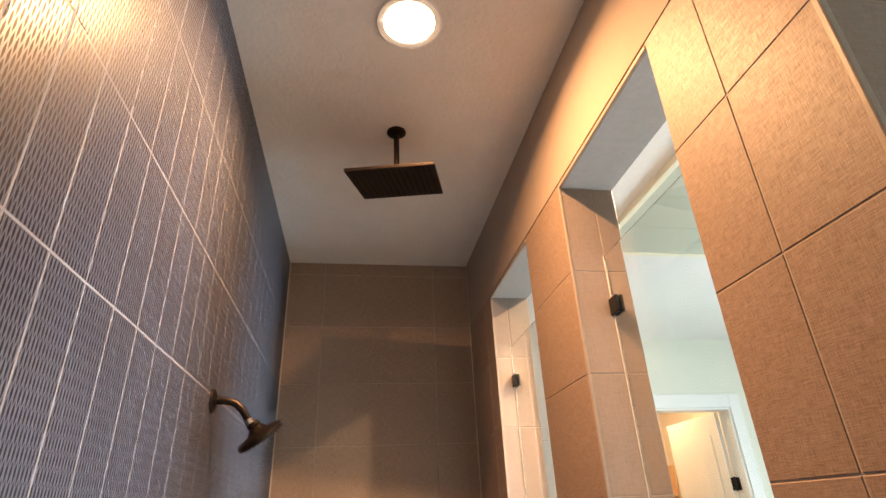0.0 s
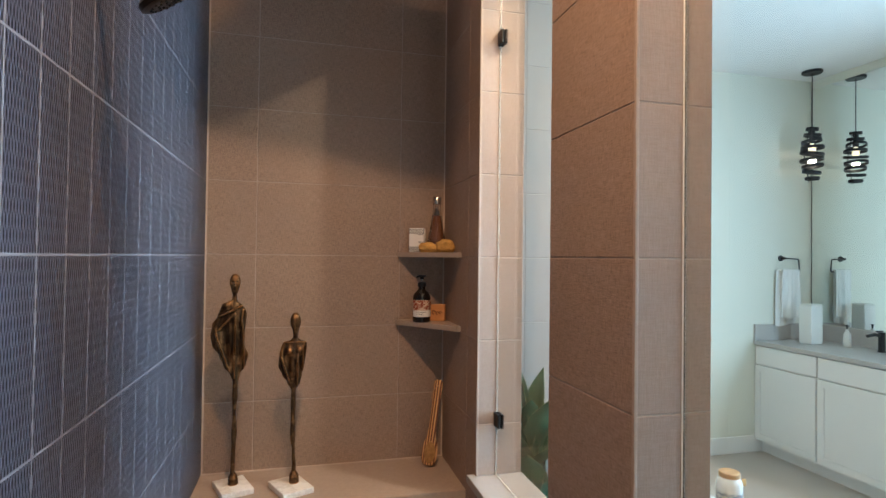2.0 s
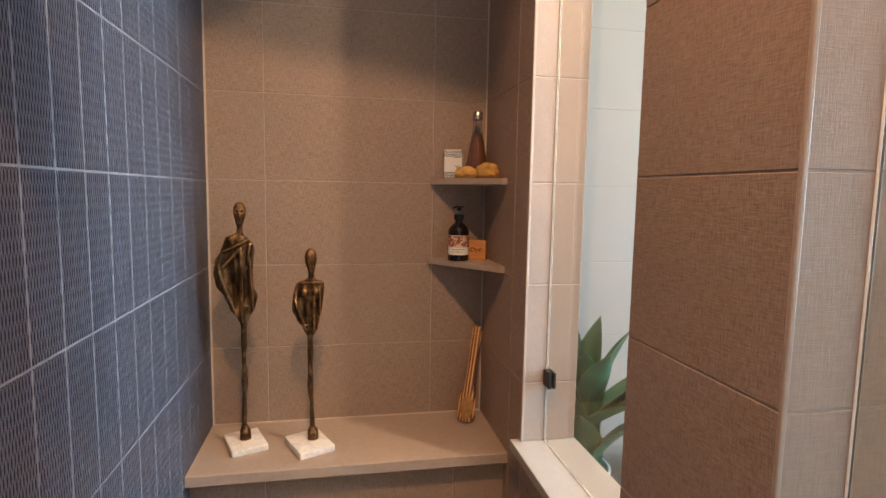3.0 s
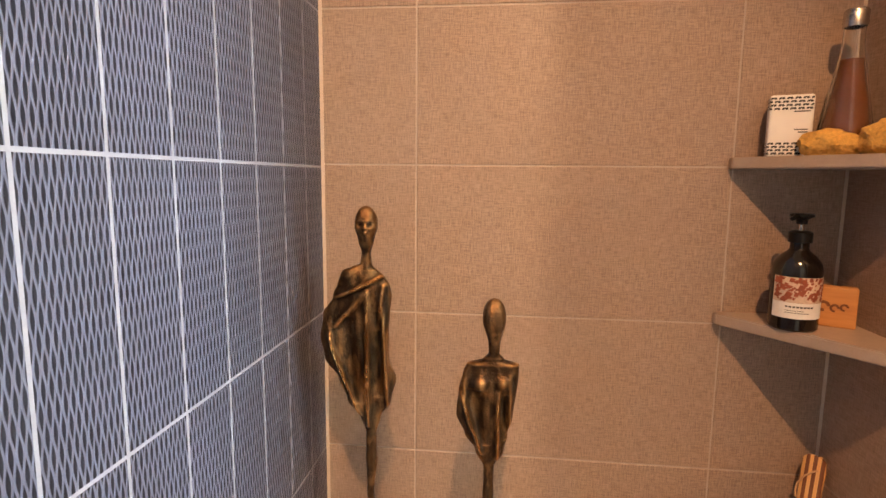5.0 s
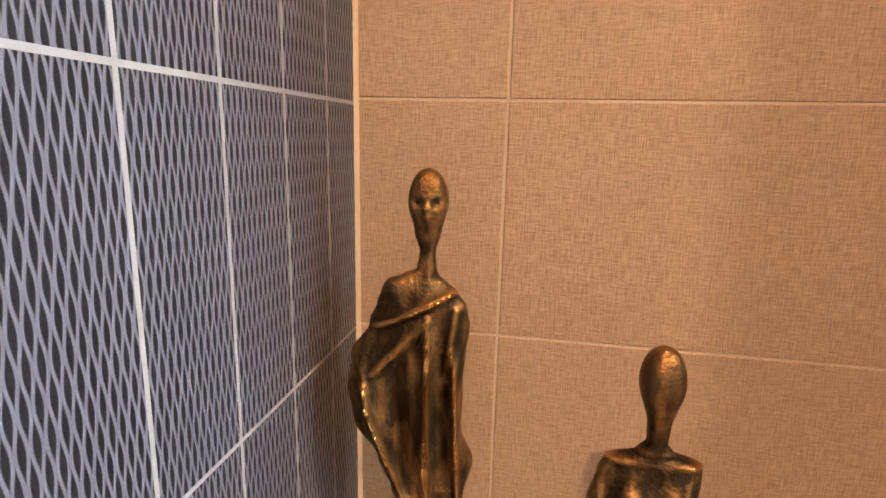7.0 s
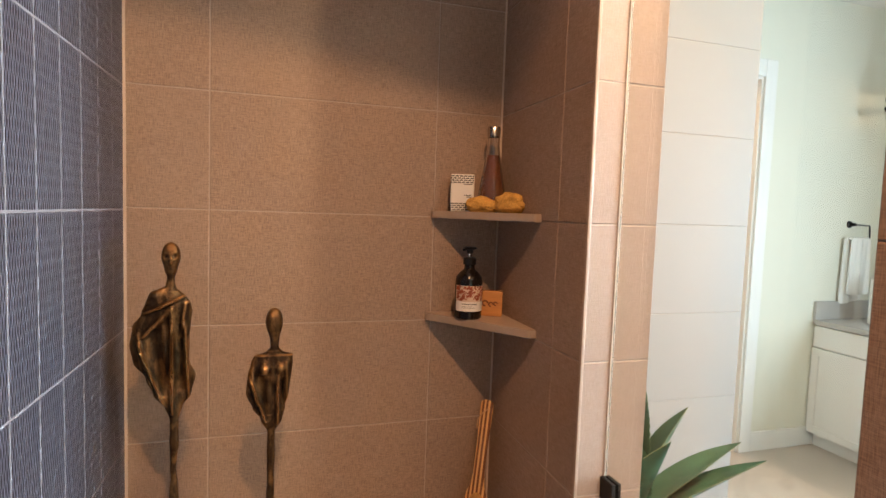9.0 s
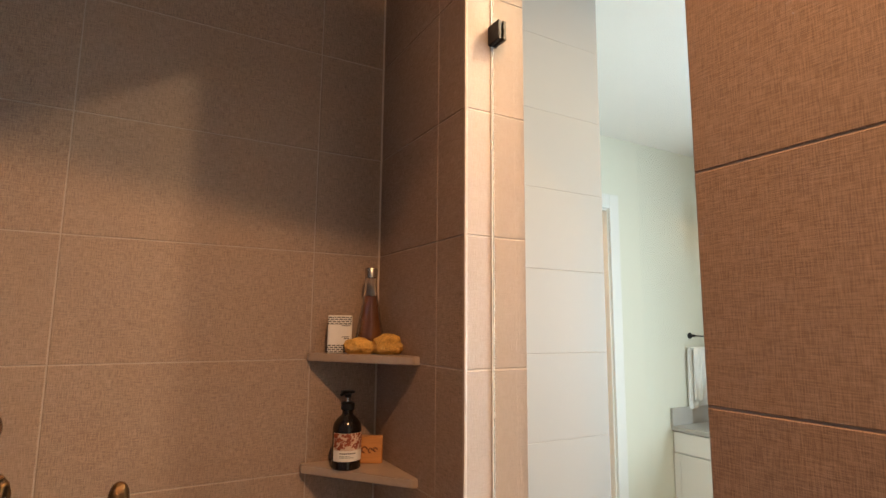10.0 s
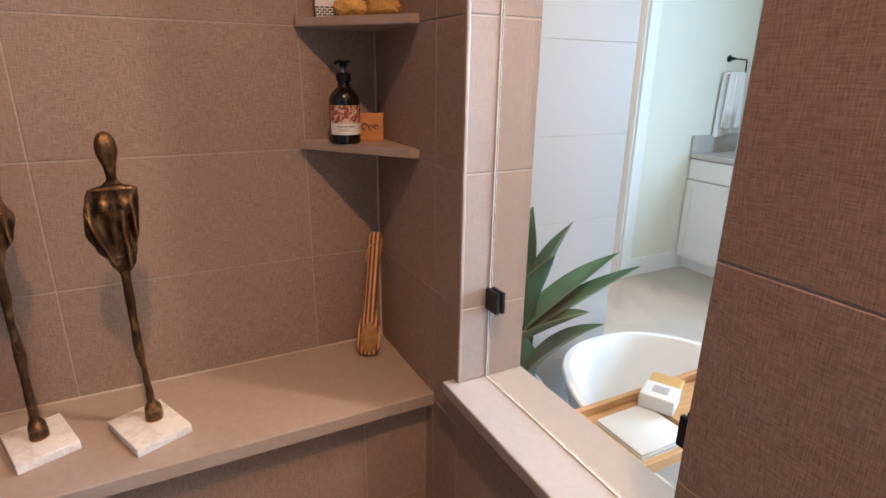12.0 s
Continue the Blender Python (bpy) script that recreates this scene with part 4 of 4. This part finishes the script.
for k, (y0, y1) in enumerate(((3.72, WALL_Y - 0.002), (3.14, 3.718), (2.56, 3.138))):
    v = thing("vanity_cabinet", 0, 0, 0, 0, "white painted shaker vanity cabinet under a counter", "cabinet", "vanity cabinets")
    part("carcass", bm_box(VF, y0, 0.10, MIRROR_X - 0.002, y1, VT, 0.001), M_CABINET, v)
    part("plinth", bm_box(VF + 0.05, y0, 0.0, MIRROR_X - 0.002, y1, 0.10), M_CABINET, v)
    part("drawer", bm_box(VF - 0.02, y0 + 0.006, 0.752, VF, y1 - 0.006, VT - 0.01, 0.002), M_CABINET, v)
    shaker_door(v, y0 + 0.006, y1 - 0.006, 0.11, 0.742)
bm = bm_box(VF - 0.035, 2.54, VT, MIRROR_X - 0.002, WALL_Y - 0.002, VT + 0.034, 0.003, 2)
counter = tagged(new("countertop", meshed(bm, "countertop", M_COUNTER)), "grey stone vanity countertop", "countertop")
CT = VT + 0.034
bm = bm_box(VF - 0.035, WALL_Y - 0.024, CT, MIRROR_X - 0.026, WALL_Y - 0.002, CT + 0.135, 0.002)
tagged(new("side_splash", meshed(bm, "side_splash", M_COUNTER)), "grey stone splash on the painted wall", "backsplash")
bm = bm_box(MIRROR_X - 0.024, 2.54, CT, MIRROR_X - 0.002, WALL_Y - 0.002, CT + 0.135, 0.002)
tagged(new("back_splash", meshed(bm, "back_splash", M_COUNTER)), "grey stone splash below the mirror", "backsplash")
mir = thing("mirror", 0, 0, 0, 0, "large frameless mirror above the vanity", "mirror")
part("glass", bm_box(MIRROR_X - 0.008, 2.54, CT + 0.14, MIRROR_X - 0.003, WALL_Y - 0.012, 3.16), M_MIRROR, mir)
part("edge", bm_box(MIRROR_X - 0.0095, WALL_Y - 0.0118, CT + 0.14, MIRROR_X - 0.003, WALL_Y - 0.008, 3.16), M_BLACK, mir, "dark polished edge")

can = thing("canister", 4.11, 4.05, CT, 0, "white square tissue canister on the vanity counter", "canister")
part("body", bm_box(-0.060, -0.060, 0, 0.060, 0.060, 0.318, 0.010, 3), M_PAPER, can)
part("lid", bm_box(-0.058, -0.058, 0.3182, 0.058, 0.058, 0.326, 0.004, 2), M_PAPER, can)
fau = thing("faucet", 4.27, 3.60, CT, 0, "matt black single-hole faucet on the vanity", "faucet")
part("body", bm_lathe([(0, 0), (0.028, 0), (0.028, 0.006), (0.022, 0.010), (0.022, 0.15), (0, 0.15)], 24), M_BLACK, fau, "", True)
part("spout", bm_tube([(0, 0, 0.12), (-0.07, 0, 0.135), (-0.14, 0, 0.125)], [0.014, 0.013, 0.012], 14), M_BLACK, fau, "", True)
part("lever", bm_box(-0.05, -0.007, 0.152, 0.015, 0.007, 0.164, 0.003, 2), M_BLACK, fau)
soapd = thing("soap_dispenser", 4.26, 3.86, CT, 0, "small clear soap bottle on the counter", "bottle")
part("body", bm_lathe([(0, 0), (0.026, 0), (0.028, 0.004), (0.028, 0.10), (0.012, 0.12), (0.012, 0.14), (0, 0.14)], 24), M_PAPER, soapd, "", True)
part("pump", bm_lathe([(0, 0.14), (0.006, 0.14), (0.006, 0.165), (0.012, 0.166), (0.012, 0.174), (0, 0.174)], 16), M_BLACK, soapd, "", True)

ring = thing("towel_ring", 4.06, WALL_Y, 1.655, 0, "matt black open square towel ring on the wall", "towel holder")
part("post", turned(bm_lathe([(0, 0), (0.026, 0), (0.026, 0.008), (0.011, 0.012), (0.011, 0.05), (0, 0.05)], 24), pose(0, 0, 0, 90, 0, 0)), M_BLACK, ring, "", True)
part("bar", bm_tube([(0.0, -0.045, 0), (0.145, -0.045, -0.006), (0.150, -0.045, -0.012), (0.158, -0.045, -0.110), (0.150, -0.045, -0.116), (-0.02, -0.045, -0.104)], 0.0055, 10), M_BLACK, ring, "", True)
tw = bmesh.new()
n = 24


def cloth_layer(y_off, z_top, z_low, x_in, ph, bm):
    """One hanging fall of cloth, closed, with soft vertical folds."""
    sheets = []
    for side in (-0.5, 0.5):
        rows = []
        for k in range(17):
            s = k / 16
            rows.append([bm.verts.new((4.06 + x_in + (-0.06 + 0.19 * i / (n - 1)) * (0.92 + 0.10 * s),
                                       WALL_Y + y_off + side * 0.009 + (0.003 + 0.006 * s) * math.sin(10 * i / (n - 1) + ph) + 0.003 * math.sin(22 * i / (n - 1) + 2 * s),
                                       z_top + (z_low - z_top) * s - 0.015 * math.sin(2.5 * i / (n - 1) + ph) * s)) for i in range(n)])
        sheets.append(rows)
    a, b = sheets
    for g in (a, b):
        for r0, r1 in zip(g, g[1:]):
            for i in range(n - 1):
                bm.faces.new((r0[i], r0[i + 1], r1[i + 1], r1[i]))
    for k in range(16):
        bm.faces.new((a[k][0], a[k + 1][0], b[k + 1][0], b[k][0]))
        bm.faces.new((a[k][-1], a[k + 1][-1], b[k + 1][-1], b[k][-1]))
    for i in range(n - 1):
        bm.faces.new((a[0][i], a[0][i + 1], b[0][i + 1], b[0][i]))
        bm.faces.new((a[-1][i], a[-1][i + 1], b[-1][i + 1], b[-1][i]))


cloth_layer(-0.066, 1.556, 1.15, 0.01, 0.4, tw)
cloth_layer(-0.030, 1.556, 1.08, -0.012, 1.7, tw)
bm_box(4.015, WALL_Y - 0.070, 1.540, 4.185, WALL_Y - 0.026, 1.562, 0.008, 2, tw)
tagged(new("hand_towel", meshed(tw, "hand_towel", M_TOWEL, True)), "white hand towel hanging from a black ring", "towel")

# pendant of stacked open black hoops over the vanity
PX, PY = 4.155, 4.08
pend = thing("pendant_lamp", PX, PY, CEIL, 0, "black pendant lamp of stacked open hoops, lit bulb", "pendant lamp")
part("canopy", bm_lathe([(0, 0), (0.078, 0), (0.078, -0.012), (0.070, -0.020), (0, -0.020)], 32), M_BLACK, pend, "", True)
part("cable", bm_tube([(0, 0, -0.018), (0.001, 0, -0.25), (0, 0, -0.50)], 0.0035, 8), M_BLACK, pend)
for i in range(9):
    z = -0.49 - 0.052 * i
    r = 0.028 + 0.056 * math.sin(math.pi * (i + 0.6) / 9.6) ** 0.9
    tl = 9 * math.sin(i * 1.9 + 0.5)
    hoop = bm_lathe([(r, -0.012), (r + 0.006, -0.012), (r + 0.006, 0.012), (r, 0.012), (r, -0.012)], 32)
    part("hoop", turned(hoop, pose(0.006 * math.sin(i * 2.4), 0, z, tl, tl * 0.6, 0)), M_BLACK, pend)
part("rod", bm_tube([(0.0, 0.028, -0.48), (0.0, 0.074, -0.70), (0.0, 0.030, -0.93)], 0.004, 8), M_BLACK, pend)
part("socket", bm_lathe([(0, -0.49), (0.022, -0.49), (0.022, -0.60), (0.018, -0.61), (0, -0.61)], 20), M_BLACK, pend, "", True)
part("bulb", bm_lathe([(0, -0.61), (0.012, -0.61), (0.026, -0.650), (0.027, -0.670), (0.020, -0.690), (0, -0.698)], 24), M_BULB, pend, "glowing warm bulb", True)
glow = bpy.data.lights.new("pendant_light", "POINT")
glow.energy, glow.color, glow.shadow_soft_size = 0.8, (1.0, 0.8, 0.55), 0.03
new("pendant_light", glow).location = (PX, PY, CEIL - 0.76)

# trim: closet doorway, door, baseboards
cas = bmesh.new()
bm_box(D1, WALL_Y - 0.018, 0, D1 + 0.10, WALL_Y, DH + 0.115, 0.003, bm=cas)
bm_box(D0 - 0.10, WALL_Y - 0.018, 0, D0, WALL_Y, DH + 0.115, 0.003, bm=cas)
bm_box(D0, WALL_Y - 0.018, DH, D1, WALL_Y, DH + 0.115, 0.003, bm=cas)
bm_box(D1 - 0.016, WALL_Y, 0, D1 - 0.0002, WALL_Y + T, DH, bm=cas)
bm_box(D0 + 0.0002, WALL_Y, 0, D0 + 0.016, WALL_Y + T, DH, bm=cas)
bm_box(D0 + 0.016, WALL_Y, DH - 0.016, D1 - 0.016, WALL_Y + T, DH - 0.0002, bm=cas)
structure("trim_closet", cas, M_TRIM, "white painted doorway casing")
door = tagged(new("door_2"), "white panel closet door, swung open into the closet", "door", kind="structure")
door.matrix_world = pose(D1 - 0.022, WALL_Y + T + 0.004, 0.012, 0, 0, 90)
part("leaf", bm_box(0, 0.0, 0, 0.80, 0.036, DH - 0.03, 0.002), M_TRIM, door)
for z0, z1 in ((0.20, 1.05), (1.18, 2.45)):
    part("panel", bm_box(0.12, 0.0362, z0, 0.68, 0.042, z1, 0.004), M_TRIM, door)
for z in (2.455, 1.79, 1.11, 0.43):
    h = bm_box(D1 - 0.0195, WALL_Y + 0.085, z + LIFT - 0.05, D1 - 0.0163, WALL_Y + T, z + LIFT + 0.05, 0.001)
    bm_tube([(D1 - 0.026, WALL_Y + T - 0.004, z + LIFT - 0.055), (D1 - 0.026, WALL_Y + T - 0.004, z + LIFT + 0.055)], 0.009, 10, h)
    bm_box(D1 - 0.060, WALL_Y + T - 0.002, z + LIFT - 0.05, D1 - 0.024, WALL_Y + T + 0.0035, z + LIFT + 0.05, 0.001, bm=h)
    tagged(new("hinge", meshed(h, "hinge", M_BLACK)), "matt black butt hinge on the closet jamb", "hinge", "closet door hinges")
bb = bm_box(1.62, WALL_Y - 0.016, 0, D0 - 0.1, WALL_Y, 0.14, 0.003)
bm_box(D1 + 0.1, WALL_Y - 0.016, 0, VF + 0.05, WALL_Y, 0.14, 0.003, bm=bb)
bm_box(1.60, YB + T, 0, 1.616, WALL_Y, 0.14, 0.003, bm=bb)
structure("baseboard", bb, M_TRIM, "white painted baseboard")

shelf = thing("closet_shelf", 2.75, 5.95, 0, 0, "wooden closet shelving with folded things", "shelf")
for z in (0.5, 1.0, 1.5, 2.0):
    part("board", bm_box(-0.62, -0.22, z, 0.62, 0.22, z + 0.022, 0.002), M_CADDY, shelf)
for x in (-0.62, 0.60):
    part("side", bm_box(x, -0.22, 0, x + 0.02, 0.22, 2.3, 0.002), M_CADDY, shelf)
rng = random.Random(2)
for z in (0.523, 1.023, 1.523, 2.023):
    x = -0.56
    while x < 0.42:
        w, h = rng.uniform(0.14, 0.24), rng.uniform(0.10, 0.24)
        b = thing("storage_box", 2.75 + x, 5.93, z, 0, "brown storage box on a closet shelf", "box", "closet boxes")
        part("body", bm_box(0, -0.14, 0, w, 0.14, h, 0.004), rng.choice([M_CLOTH, M_CADDY, M_YELLOWBOX]), b)
        part("lid", bm_box(-0.004, -0.145, h, w + 0.004, 0.145, h + 0.02, 0.003), M_CADDY, b)
        x += w + rng.uniform(0.03, 0.09)

# bathroom window
win = tagged(new("window_2"), "white framed bathroom window with clear panes", "window", kind="structure")
wf = bmesh.new()
WM = (WY0 + WY1) / 2
for y0, z0, y1, z1 in ((WY0, WZ0, WY1, WZ0 + 0.05), (WY0, WZ1 - 0.05, WY1, WZ1), (WY0, WZ0 + 0.05, WY0 + 0.05, WZ1 - 0.05), (WY1 - 0.05, WZ0 + 0.05, WY1, WZ1 - 0.05), (WM - 0.025, WZ0 + 0.05, WM + 0.025, WZ1 - 0.05)):
    bm_box(MIRROR_X + 0.04, y0, z0, MIRROR_X + 0.10, y1, z1, 0.003, bm=wf)
part("window_frame", wf, M_TRIM, win)
for y0, y1 in ((WY0 + 0.05, WM - 0.025), (WM + 0.025, WY1 - 0.05)):
    pn = part("pane", bm_box(MIRROR_X + 0.067, y0, WZ0 + 0.05, MIRROR_X + 0.073, y1, WZ1 - 0.05), M_PANE, win, "clear glass")
    pn.visible_shadow = False
structure("ground", bm_box(MIRROR_X + T, -60, -0.6, 90, 70, -0.3), plain("lawn", (0.10, 0.13, 0.06), 0.9, scale=4, dark=0.6), "lawn outside the window")

# ---- tiles, piece by piece ----
VR = cuts(0.0, TOP + 0.016, ROW0, ROW)
VB = cuts(0.0, CEIL, ROW0, ROW)
FRONT_B = pose(0, YB + TB, 0)          # faces -y
FACE_R = pose(XR + TB, 0, 0, 0, 0, -90)  # faces -x; u runs against y
FACE_L = pose(XL - TB, 0, 0, 0, 0, 90)   # faces +x; u runs with y
FACE_O = pose(XO - TB, 0, 0, 0, 0, 90)

tiles(wall_back, FRONT_B, [XL, -0.179, 0.431, XR], VB, M_LINEN, skip=lambda u, v: v + ROW < BENCH)
# bathroom side of the back wall: the copy with daylight painted in
tiles(wall_back, FRONT_B, [XO, 1.041, 1.60], VB, M_DAYLIT, joint=0.0014)
for ys in ((0.42, 0.625, 0.795), (1.379, 1.756), (2.347, 2.479, YB)):
    tiles(wall_right, FACE_R, [-y for y in reversed(ys)], VR, M_LINEN)
tiles(wall_right, FACE_R, [-2.347, -1.756], cuts(0.0, 0.80, ROW0, ROW), M_LINEN)
VJ = cuts(0.0, TOP, ROW0, ROW)
VW = cuts(0.829, TOP, ROW0, ROW)
# jamb reveals use the linen copy with daylight in its colours
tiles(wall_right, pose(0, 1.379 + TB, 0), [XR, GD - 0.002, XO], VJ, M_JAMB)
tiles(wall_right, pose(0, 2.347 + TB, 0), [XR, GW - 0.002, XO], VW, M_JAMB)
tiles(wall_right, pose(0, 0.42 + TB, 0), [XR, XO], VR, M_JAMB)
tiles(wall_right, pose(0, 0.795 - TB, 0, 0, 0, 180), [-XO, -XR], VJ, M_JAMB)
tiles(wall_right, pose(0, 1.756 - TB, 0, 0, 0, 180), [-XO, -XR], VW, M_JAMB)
for y0, y1 in ((0.795, 1.379), (1.756, 2.347)):  # heads of the openings
    tiles(wall_right, pose(0, y1, TOP + TB, 90, 0, 0), [XR, XO], [0, y1 - y0], M_DAYLIT)
for ys in ((0.42, 0.795), (1.379, 1.756), (2.347, YB)):
    tiles(wall_right, FACE_O, list(ys), VR, M_LINEN)
tiles(wall_right, FACE_O, [0.42, 1.0, 1.61, 2.22, YB], [TOP + 0.016, CEIL], M_LINEN)
tiles(wall_right, FACE_O, [1.756, 2.347], cuts(0.0, 0.80, ROW0, ROW), M_LINEN)
tiles(bench_body, pose(0, 2.52 + TB, 0), [XL, -0.15, 0.46, XR], cuts(0.0, BENCH - 0.036, 0.39, ROW), M_LINEN)

COLS = cuts(YS, YB, 2.76, 0.1046)
NEAR = [c for c in COLS if c > 0.25]
VL = cuts(0.0, CEIL, ROW0 - 0.006, ROW)
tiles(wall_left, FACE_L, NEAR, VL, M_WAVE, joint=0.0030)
far = bmesh.new()  # the remaining tiles, behind the start of the walk
for a, b in zip(COLS, COLS[1:]):
    if b <= NEAR[0] + 1e-4:
        for v0, v1 in zip(VL, VL[1:]):
            bm_box(XL - 0.0006, a + 0.002, v0 + 0.002, XL, b - 0.002, v1 - 0.002, bm=far)
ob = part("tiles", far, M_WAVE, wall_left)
tagged(ob, kind="stuff")
